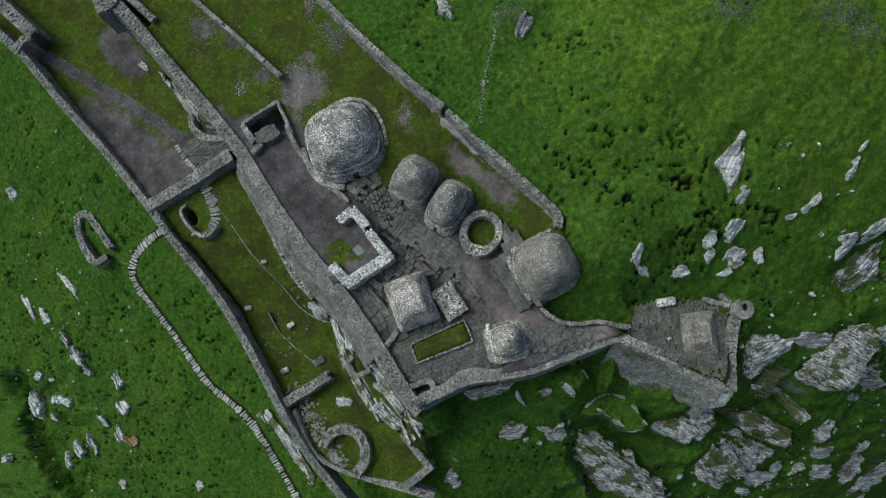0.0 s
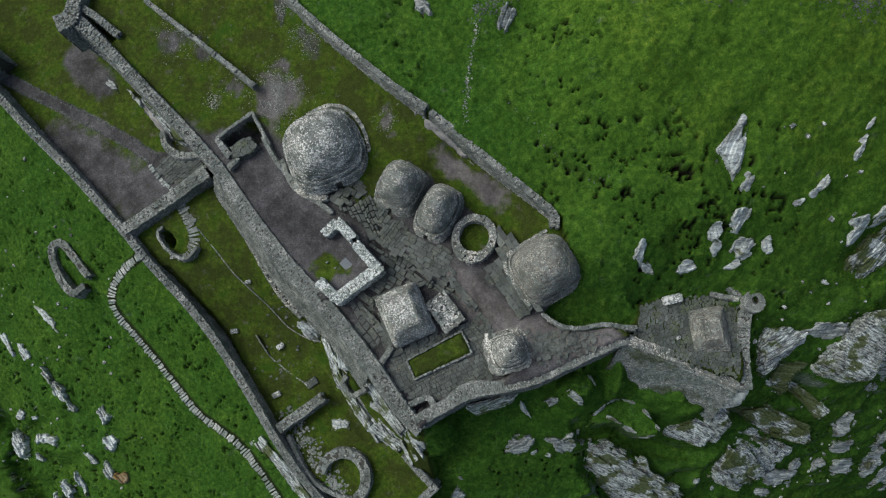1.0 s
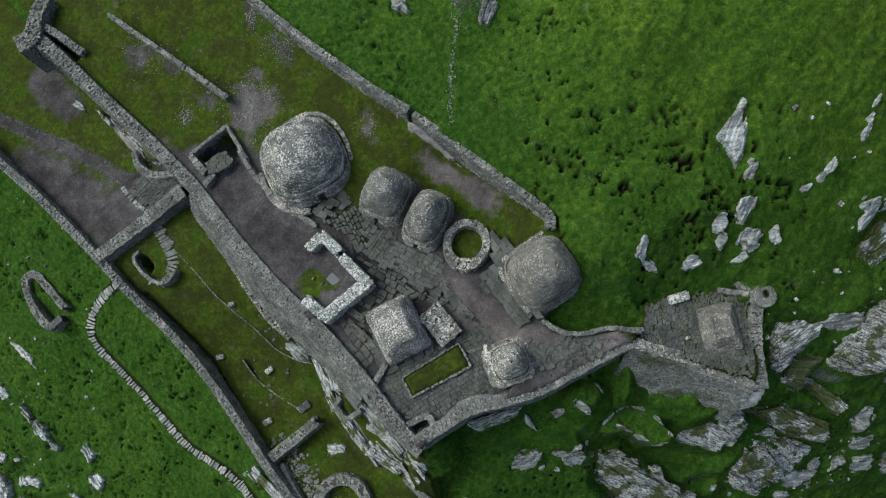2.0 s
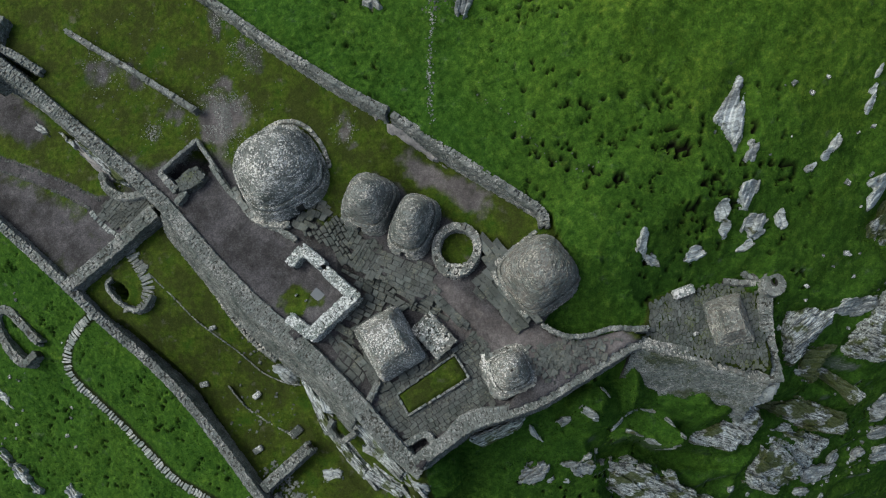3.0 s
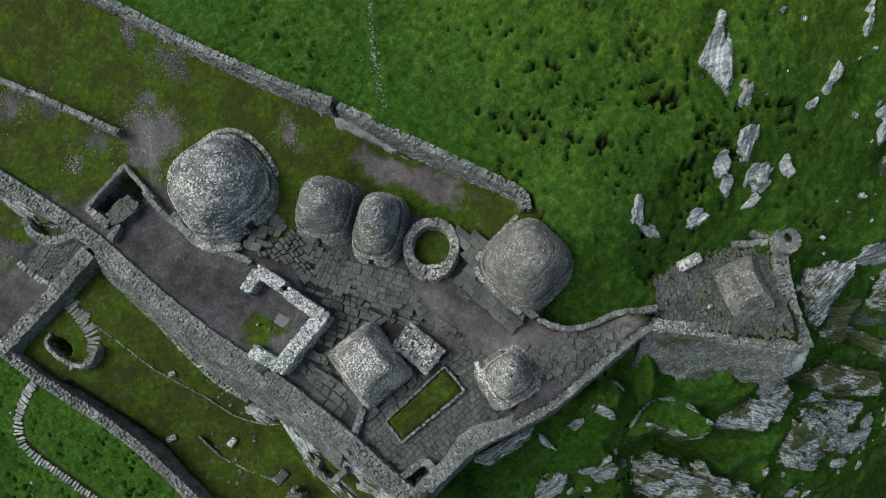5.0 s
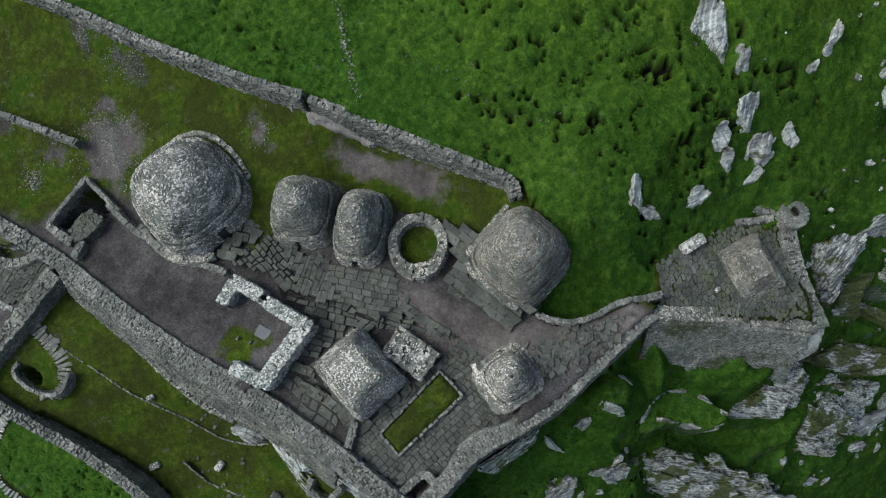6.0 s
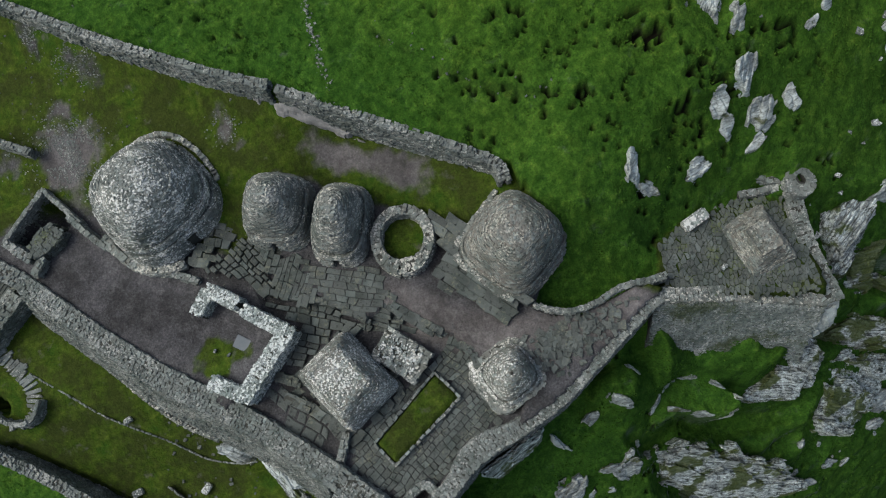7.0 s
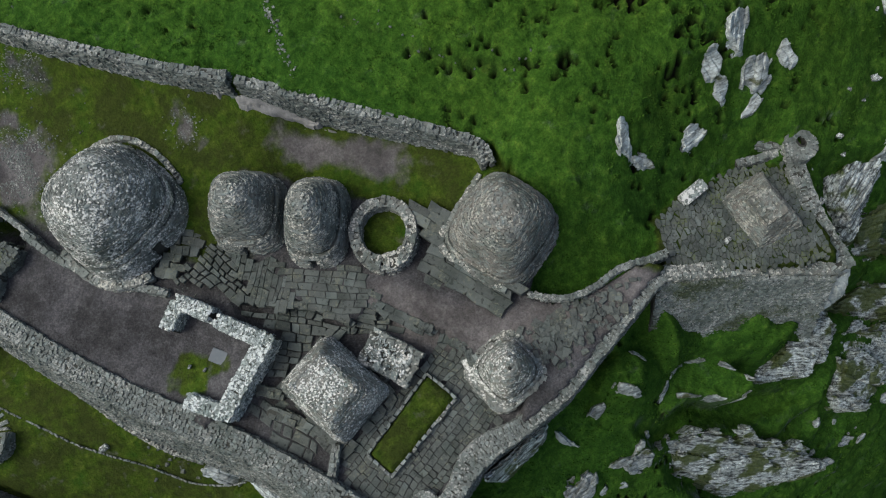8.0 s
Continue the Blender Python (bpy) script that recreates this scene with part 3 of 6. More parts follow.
def lay(parent, stones, mat, keep=0, near=(0.0, 3.0), word="stone", rest="stonework"):
    """Stones (place, three axes scaled to the size): the nearest ones as pieces of their own, the others joined."""
    if not len(stones):
        return
    C = np.array([s[0] for s in stones])
    A = np.array([s[1] for s in stones])
    pick = srng.randint(0, len(SHAPES), len(C))
    order = np.argsort(np.hypot(C[:, 0] - near[0], C[:, 1] - near[1]))
    own, far = order[:keep], order[keep:]
    for i in own:
        ob = new(word, piece_mesh(int(pick[i]), mat, word))
        ob.parent = parent
        m = Matrix.Identity(4)
        for a in range(3):
            for r in range(3):
                m[r][a] = A[i, a, r]
            m[a][3] = C[i, a]
        ob.matrix_basis = m
    if len(far):
        S = np.array(SHAPES)[pick[far]]
        V = (np.einsum("nvk,nkr->nvr", S, A[far]) + C[far][:, None]).reshape(-1, 3)
        Fc = (BOX_F[None] + 8 * np.arange(len(far))[:, None, None]).reshape(-1, 4)
        part(rest, mesh_of(rest, V, Fc, mat), parent, kind="stuff")


def axes(u, n, a, b, c, twist=0.0):
    """Axes for a stone: a along u, b across, c along the outward normal n."""
    u, n = np.asarray(u, float), np.asarray(n, float)
    u = u / np.linalg.norm(u)
    n = n - u * (u @ n)
    n = n / np.linalg.norm(n)
    v = np.cross(n, u)
    cs, sn = math.cos(twist), math.sin(twist)
    return np.array([(u * cs + v * sn) * a, (v * cs - u * sn) * b, n * c])


def resample(pts, step=0.3):
    """Even, rounded points along a plan line."""
    P = np.array(pts, float)
    for _ in range(2):
        Q = [P[0]]
        for a, b in zip(P, P[1:]):
            Q += [0.8 * a + 0.2 * b, 0.2 * a + 0.8 * b]
        P = np.array(Q + [P[-1]])
    d = np.r_[0, np.cumsum(np.hypot(*np.diff(P[:, :2], axis=0).T))]
    n = max(2, int(d[-1] / step) + 1)
    t = np.linspace(0, d[-1], n)
    return np.stack([np.interp(t, d, P[:, k]) for k in range(P.shape[1])], 1), d[-1]


def wall(name, pts, mat, label, lean=(0.12, 0.12), size=0.21, keep=0, drop=0.35, faces=True, kind="structure", category="wall", ragged=0.08, deep=7.0, parent=None):
    """A drystone wall along a plan line; lean: how far each metre of height spreads it to its left and right."""
    rs = np.random.RandomState(abs(hash_of(name)) + len(pts))
    P, length = resample(pts)
    T = np.gradient(P[:, :2], axis=0)
    T /= np.linalg.norm(T, axis=1)[:, None]
    L = np.stack([-T[:, 1], T[:, 0]], 1)
    half = P[:, 3] / 2
    base = []
    for side, k in ((1, lean[0]), (-1, lean[1])):
        edge = P[:, :2] + L * side * half[:, None]
        z0 = height(*(edge + L * side * 0.35).T, False) - drop
        z0 = np.maximum(z0, P[:, 2] - deep)
        base.append(np.minimum(z0, P[:, 2] - 0.3))
    root = new(name, None)
    if parent:
        root.parent = parent
        tagged(root, label)
    else:
        tagged(root, label, category, "", kind)
    rows = []
    for i in range(len(P)):
        x, y, z, _ = P[i]
        w = half[i] - 0.05
        hl, hr = z - base[0][i], z - base[1][i]
        ol, orr = w + hl * lean[0], w + hr * lean[1]
        rows += [(x + L[i, 0] * ol, y + L[i, 1] * ol, base[0][i]), (x + L[i, 0] * w, y + L[i, 1] * w, z - 0.06),
                 (x - L[i, 0] * w, y - L[i, 1] * w, z - 0.06), (x - L[i, 0] * orr, y - L[i, 1] * orr, base[1][i])]
    F = [(4 * i + a, 4 * i + 4 + a, 4 * i + 5 + a, 4 * i + 1 + a) for i in range(len(P) - 1) for a in range(3)]
    F += [(0, 1, 2, 3), tuple(4 * (len(P) - 1) + a for a in (3, 2, 1, 0))]
    part("core", mesh_of("core", np.array(rows), F, M_JOINT), root)
    D = np.linspace(0, length, len(P))
    at = lambda arr, s: np.array([np.interp(s, D, arr[:, k]) for k in range(arr.shape[1])]) if arr.ndim > 1 else np.interp(s, D, arr)
    st = []
    s = 0.0
    while s < length:                       # the top
        ln = rs.uniform(0.7, 1.5) * size
        p, t, l2 = at(P, s + ln / 2), at(T, s + ln / 2), at(L, s + ln / 2)
        w, c = p[3], -p[3] / 2
        while c < w / 2 - 0.08:
            wd = min(rs.uniform(0.6, 1.4) * size, w / 2 - c)
            if w / 2 - c - wd < 0.12:
                wd = w / 2 - c
            th = rs.uniform(0.12, 0.22)
            pl = p[:2] + l2 * (c + wd / 2) + t * rs.uniform(-0.06, 0.06)
            st.append(((pl[0], pl[1], p[2] - th / 2 + rs.uniform(-ragged, ragged)),
                       axes((t[0], t[1], rs.uniform(-.12, .12)), (rs.uniform(-.12, .12), rs.uniform(-.12, .12), 1), ln * rs.uniform(1.02, 1.14), wd * 1.08, th, rs.uniform(-.25, .25))))
            c += wd
        s += ln
    if faces:
        for j, (side, k) in enumerate(((1, lean[0]), (-1, lean[1]))):
            z = 0.05
            hmax = float(np.max(P[:, 2] - base[j]))
            while z < hmax:
                ht = rs.uniform(0.12, 0.24)
                s = rs.uniform(0, 0.2)
                while s < length:
                    ln = rs.uniform(0.7, 1.7) * size
                    p, t, l2 = at(P, s + ln / 2), at(T, s + ln / 2), at(L, s + ln / 2)
                    if p[2] - z - ht / 2 > at(base[j], s + ln / 2):
                        off = p[3] / 2 + (z + ht / 2) * k - 0.1 + rs.uniform(-0.05, 0.05)
                        out = np.array([l2[0] * side, l2[1] * side, k])
                        st.append(((p[0] + l2[0] * side * off, p[1] + l2[1] * side * off, p[2] - z - ht / 2),
                                   axes((t[0], t[1], rs.uniform(-.06, .06)), out, ln * 1.02, ht * 1.02, 0.28)))
                    s += ln
                z += ht
    lay(root, st, mat, keep)
    return root


def hash_of(word):
    return sum((i + 1) * ord(c) for i, c in enumerate(word)) % 9973


def ring_pts(a, b, p):
    """Points and outward normals on a rounded rectangle of half sizes a and b."""
    t = np.linspace(0, 2 * math.pi, 241)
    c, s = np.cos(t), np.sin(t)
    X, Y = a * np.sign(c) * np.abs(c) ** (2 / p), b * np.sign(s) * np.abs(s) ** (2 / p)
    d = np.r_[0, np.cumsum(np.hypot(np.diff(X), np.diff(Y)))]
    return X, Y, d


def cell(name, cx, cy, a, b, rot, z0, h, mat, label, p=3.2, plinth=0.9, cap=0.12, size=0.2, keep=0, door=None, ledge=(), power=0.62, category="beehive hut", straight=False, bulge=2.1, foot=0.1, soft_corner=0.55):
    """A corbelled drystone hut: courses of stone on a rounded rectangle, each set in from the one below, with a door in its front."""
    rs = np.random.RandomState(hash_of(name) + int(100 * a))
    root = tagged(new(name, None), label, category, "", "")
    cr, sr = math.cos(rot), math.sin(rot)
    turn = lambda x, y: (cx + x * cr - y * sr, cy + x * sr + y * cr)

    def scale(k):
        """How wide the hut is at a share k of its height."""
        return profile(k) - sum(0.16 / a for q in ledge if k > q)

    def profile(k):
        f = plinth / h
        if k < f:
            return 1.0 + foot * (1 - k / f)
        q = (k - f) / (1 - f)
        if straight:
            return cap + (1 - cap) * (1 - q)
        return cap + (1 - cap) * max(0.0, 1 - q ** bulge) ** power
    n, courses = 48, 40
    V, F = [], []
    for i in range(courses + 1):
        k = i / courses
        f = max(scale(min(k, 0.999)) - 0.14 / a, 0.03)
        X, Y, d = ring_pts(a * f, b * f, p if straight else 2 + (p - 2) * (1 - soft_corner * k))
        t = np.linspace(0, d[-1], n, endpoint=False)
        for q in t:
            V.append((*turn(np.interp(q, d, X), np.interp(q, d, Y)), z0 - 0.25 + k * (h + 0.12)))
    for i in range(courses):
        for j in range(n):
            F.append((i * n + j, i * n + (j + 1) % n, (i + 1) * n + (j + 1) % n, (i + 1) * n + j))
    F.append(tuple(courses * n + j for j in range(n)))
    part("core", mesh_of("core", np.array(V), F, M_JOINT), root)
    st = []
    z = 0.0
    while z < h - 0.05:
        k = z / h
        slope = (scale(min(k + 0.04, 1)) - scale(k)) * a / (0.04 * h)
        ht = rs.uniform(0.085, 0.16) / math.sqrt(1 + slope * slope) + 0.006
        f = max(0.1, scale(k))
        course = rs.uniform(-1, 1)
        X, Y, d = ring_pts(a * f, b * f, p if straight else 2 + (p - 2) * (1 - soft_corner * k))
        s = rs.uniform(0, 0.3)
        end = d[-1] + s
        while s < end - 0.1:
            ln = min(rs.uniform(0.6, 1.8) * size, end - s)
            q = (s + ln / 2) % d[-1]
            x, y = np.interp(q, d, X), np.interp(q, d, Y)
            x2, y2 = np.interp((q + 0.05) % d[-1], d, X), np.interp((q + 0.05) % d[-1], d, Y)
            u = np.array([x2 - x, y2 - y])
            u /= (np.linalg.norm(u) or 1)
            o = np.array([u[1], -u[0]])
            s += ln
            if door:
                da, dw, dh = door
                dx, dy = x * math.cos(da) + y * math.sin(da), -x * math.sin(da) + y * math.cos(da)
                if dx > 0 and abs(dy) < dw / 2 and z < dh:
                    continue
            depth = rs.uniform(0.2, 0.3)
            tilt = min(4.0, -slope) * 0.85
            ov = rs.uniform(-0.02, 0.025) + 0.02 * course
            nl = 1 / math.sqrt(1 + tilt * tilt)
            gx, gy = turn(x + o[0] * (ov - depth / 2 + 0.05) * nl, y + o[1] * (ov - depth / 2 + 0.05) * nl)
            wu = (u[0] * cr - u[1] * sr, u[0] * sr + u[1] * cr, rs.uniform(-.07, .07))
            wo = (o[0] * cr - o[1] * sr + rs.uniform(-.07, .07), o[0] * sr + o[1] * cr + rs.uniform(-.07, .07), tilt)
            A = axes(wu, wo, ln * 1.03, ht * math.sqrt(1 + min(slope * slope, 12)) * 1.06 + 0.01, depth)
            st.append(((gx, gy, z0 + z + ht / 2 + (ov - depth / 2 + 0.05) * tilt * nl), A))
        z += ht
    f = max(0.12, scale(1 - 0.12 / h))
    v = -b * f
    while v < b * f:                                  # flat stones closing the crown
        wd, u = rs.uniform(0.09, 0.16), -a * f - rs.uniform(0, 0.2)
        while u < a * f:
            ln = rs.uniform(0.12, 0.3)
            r = (abs((u + ln / 2) / (a * f)) ** 3 + abs((v + wd / 2) / (b * f)) ** 3) ** (1 / 3)
            if r < 1.0:
                gx, gy = turn(u + ln / 2, v + wd / 2)
                st.append(((gx, gy, z0 + h - 0.12 + 0.14 * (1 - r * r) + rs.uniform(-.025, .025)), axes((math.cos(rot + 0.4), math.sin(rot + 0.4), rs.uniform(-.12, .12)), (rs.uniform(-.12, .12), rs.uniform(-.12, .12), 1), ln * 1.15, wd * 1.25, 0.2, rs.uniform(-.3, .3))))
            u += ln
        v += wd
    lay(root, st, mat, keep, (cx, cy - 2.5))
    if door:
        da, dw, dh = door
        f = max(0.1, scale(dh / h))
        X, Y, d = ring_pts(a * f, b * f, p)
        ang = np.arctan2(Y, X)
        i = int(np.argmin(np.abs(np.angle(np.exp(1j * (ang - da))))))
        r = math.hypot(X[i], Y[i])
        dirv, sid = np.array([math.cos(da), math.sin(da)]), np.array([-math.sin(da), math.cos(da)])

        def bx(lo, hi, w0, w1, za, zb, mat2, nm, lab=""):
            P = [dirv * q + sid * w for q, w in ((lo, w0), (hi, w0), (hi, w1), (lo, w1))]
            VV = [(*turn(*p2), z0 + zz) for zz in (za, zb) for p2 in P]
            part(nm, mesh_of(nm, VV, BOX_F.tolist(), mat2), root, lab)
        # a solid dark block takes the place of the doorway's shade
        bx(r - 0.9, r - 0.1, -dw / 2, dw / 2, -0.1, dh, M_SHADE, "doorway", "dark block standing for the shade in a doorway")
        bx(r - 0.5, r + 0.06, -dw / 2 - 0.3, dw / 2 + 0.3, dh, dh + 0.14, MATS_PART[mat.name], "lintel", "flat stone lintel")
    return root

# ---- the ground ----
PAVED = [
    [(-11.1, 16.8), (-10.1, 17.2), (-8.4, 15.1), (-5.5, 12.3), (-3.1, 11.2), (-3.1, 9.7), (-3.8, 9.2), (-5.2, 8.8), (-7.6, 11.2), (-10.0, 12.8), (-11.1, 14.5), (-12.8, 16.2)],
    [(-3.9, 8.9), (-2.2, 9.1), (-1.5, 7.6), (-0.7, 5.9), (0.1, 4.3), (-0.9, 4.2), (-1.5, 5.7)],
    [(-9.9, 1.6), (-9.0, 3.3), (-5.3, 4.2), (-2.6, 5.0), (-1.5, 5.6), (-0.9, 4.2), (-1.0, 1.6), (-0.7, 0.0), (-3.9, -0.2), (-5.6, -1.3), (-7.4, -1.4), (-9.3, 0.4)],
    [(-6.9, 10.3), (-4.7, 8.2), (-3.2, 6.9), (-2.9, 8.2), (-4.7, 8.0), (-6.1, 8.6), (-7.1, 9.2), (-10.3, 8.3), (-10.7, 9.3), (-9.1, 10.9), (-10.6, 13.2)],
    [(-12.8, 7.4), (-10.5, 7.7), (-8.9, 3.3), (-10.0, 2.6), (-11.9, 5.1)],
    [(-10.6, 8.2), (-6.4, 9.4), (-4.8, 4.0), (-9.0, 2.7)],
    [(0.9, 12.4), (2.6, 11.6), (1.6, 9.9), (2.2, 8.0), (3.3, 6.0), (4.3, 5.7), (1.65, 4.75), (0.65, 6.95), (-0.94, 9.1), (0.2, 9.9)],
    [(-11.4, 19.0), (-9.8, 18.2), (-9.9, 17.3), (-11.2, 17.0), (-12.9, 16.4), (-13.6, 17.2)],
]


def axis(lo, hi, step, far, grow):
    a, up, dn = list(np.arange(lo, hi + step / 2, step)), [], []
    g, x = step, hi
    while x < far:
        g, x = g * grow, x + g * grow
        up.append(x)
    g, x = step, lo
    while x > -far:
        g, x = g * grow, x - g * grow
        dn.append(x)
    return np.array(dn[::-1] + a + up)


COURT_PATH = [(-49.0, 36.4), (-44.7, 33.5), (-43.1, 32.5), (-38.5, 29.6), (-34.4, 26.7), (-31.6, 24.3)]

SPOTS = [(-13.6, 30.7, 1.4), (-14.7, 32.0, 1.2), (-27.8, 34.6, 2.2), (-24.0, 27.9, 0.8), (-16.0, 34.1, 1.0), (-22.0, 29.4, 1.2), (-7.6, 23.0, 1.1), (-24.5, 33.0, 1.5)]   # worn patches of the mown terrace


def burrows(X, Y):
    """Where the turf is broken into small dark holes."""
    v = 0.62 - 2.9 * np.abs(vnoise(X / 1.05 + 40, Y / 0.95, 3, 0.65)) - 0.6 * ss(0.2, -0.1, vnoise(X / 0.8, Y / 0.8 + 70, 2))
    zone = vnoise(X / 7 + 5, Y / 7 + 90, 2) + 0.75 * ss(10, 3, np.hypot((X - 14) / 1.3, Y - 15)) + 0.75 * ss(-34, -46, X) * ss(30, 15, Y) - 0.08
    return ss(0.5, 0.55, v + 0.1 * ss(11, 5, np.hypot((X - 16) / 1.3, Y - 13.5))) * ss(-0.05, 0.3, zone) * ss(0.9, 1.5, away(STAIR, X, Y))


def ground():
    xs, ys = axis(-66, 46, 0.2, 1500, 1.35), axis(-26, 46, 0.2, 1500, 1.35)
    X, Y = np.meshgrid(xs, ys)
    Z = height(X, Y)
    inn = inside(INNER, X, Y) | inside(PLAT, X, Y)
    gar, lc = inside(GARDEN, X, Y), inside(LCOURT, X, Y)
    wild = ~(inn | gar | lc)
    far = np.maximum(np.maximum(X - 50, -68 - X), np.maximum(Y - 50, -32 - Y))
    Z = np.where(far > 0, Z - 0.35 * far, Z)
    Z = np.maximum(Z, -180)
    # tussocks, burrows and broken turf on the wild slopes
    Z = Z + wild * 0.09 * vnoise(X / 0.33, Y / 0.33, 2)
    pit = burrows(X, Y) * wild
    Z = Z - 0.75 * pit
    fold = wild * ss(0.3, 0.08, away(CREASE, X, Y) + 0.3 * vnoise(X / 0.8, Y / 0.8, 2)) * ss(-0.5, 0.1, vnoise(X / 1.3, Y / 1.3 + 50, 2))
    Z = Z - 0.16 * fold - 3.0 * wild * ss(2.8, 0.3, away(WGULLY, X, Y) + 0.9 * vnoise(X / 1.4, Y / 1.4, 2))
    # the crease's shade is painted through the same mask as the burrows
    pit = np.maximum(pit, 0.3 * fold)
    laid = wild * ss(0.7, 0.45, away(STAIR, X, Y)) * 0.9
    for poly in PAVED:
        laid = np.maximum(laid, inside(poly, X, Y) * 0.25)
    laid = np.maximum(laid, inside(PLAT, X, Y) * 0.45)
    gy, gx = np.gradient(Z, ys, xs)
    steep = np.hypot(gx, gy)
    rocky = wild * (far < 0) * 0.8 * ss(2.7, 3.5, steep + 0.8 * vnoise(X / 0.9 + 12, Y / 0.9, 3)) * ss(0.25, 0.7, ss(2, 8, X) * ss(6, 0, Y - 0.12 * X) + ss(-42, -50, X) * ss(10, 4, Y)) * ss(1.6, 2.6, away(line(SEW), X, Y)) * ss(1.0, 0.2, pit) * ss(6, 10, away(line(PLS), X, Y))
    me = bpy.data.meshes.new("ground")
    w, h = len(xs), len(ys)
    i = (np.arange(h - 1)[:, None] * w + np.arange(w - 1)[None]).ravel()
    me.from_pydata(np.stack([X.ravel(), Y.ravel(), Z.ravel()], 1), [], np.stack([i, i + 1, i + w + 1, i + w], 1))
    me.materials.append(M_GROUND)
    me.polygons.foreach_set("use_smooth", [True] * len(me.polygons))
    nn, s = 0.72 * X + 0.69 * Y, 0.69 * X - 0.72 * Y
    bare = np.zeros(X.shape)
    bare = np.maximum(bare, inn * ss(0, 1, (4.6 - nn - 4.2 * ss(-31, -36, s)) / 3.1) * ss(-43, -33, s) * 0.95)       # the earth court
    bare = np.maximum(bare, inn * ss(-20, -14, s) * 0.95 * ss(9.5, 8.5, nn))
    bare = np.maximum(bare, inn * ss(3.0, 0.8, np.hypot(X + 17.6, Y - 27.3) + 1.6 * vnoise(X / 1.3, Y / 1.3, 3)) * 0.8)
    for x, y, r in SPOTS:
        bare = np.maximum(bare, inn * ss(r, 0.2 * r, np.hypot(X - x, Y - y) + 1.3 * vnoise(X / 0.9, Y / 0.9, 3)) * 0.45)
    bare = np.maximum(bare, inn * ss(1.5, 0.2, away([(-3.3, 19.2), (-0.6, 17.0), (1.7, 14.8)], X, Y) + 1.0 * vnoise(X / 1.2, Y / 1.2, 3)) * 0.62)
    bare = np.maximum(bare, lc * ss(4.6, 0.6, away([(-42, 28), (-33.5, 21), (-28, 22.8)], X, Y)) * 0.62)
    bare = np.maximum(bare, lc * ss(0.75, 0.45, away(COURT_PATH, X, Y)) * 0.95)
    bare = np.maximum(bare, lc * ss(2.4, 0.8, away([(-40.5, 37), (-37.5, 33.5)], X, Y)) * 0.6)
    bare = np.maximum(bare, lc * ss(1.9, 1.2, away([(-31.2, 23.6), (-28.3, 22.2)], X, Y)) * 0.95)
    bare = bare * (1 - 0.95 * ss(2.1, 0.9, np.hypot((X + 14.3) / 1.2, Y - 10.9) + 0.9 * vnoise(X / 0.8, Y / 0.8, 2)))                # grass inside the chapel
    bare = bare * (1 - ss(1.9, 1.5, np.hypot(X + 1.1, Y - 11.8)))
    bare = bare * (1 - inside(PLAT, X, Y) * 0.45)
    trodden = np.maximum(ss(1.9, 0.7, away([(-3.2, 8.6), (-0.6, 5.6), (1.8, 4.0), (4.5, 2.6), (8.5, 2.6)], X, Y)), 0.7 * ss(2.0, 0.5, away([(-7, 22.5), (-2, 17.8), (3, 13.4)], X, Y)))
    trodden = np.maximum(trodden, 0.6 * ss(4.5, 2, np.hypot(X + 17.6, Y - 27.3)))
    dry = ss(8, 30, Y + 0.35 * X) * ss(-2, 14, X)
    for nm, arr in (("trodden", trodden * inn), ("dry", dry * wild), ("mown", (inn | gar | lc) * 0.999), ("bare", bare), ("soil_shade", np.maximum(pit, laid)), ("rocky", rocky)):
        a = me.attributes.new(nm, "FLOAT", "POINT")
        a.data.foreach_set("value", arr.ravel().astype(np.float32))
    tagged(new("ground", me), "steep island slope of tussocky green grass with mown terraces and bare earth", "ground", "", "structure")


ground()


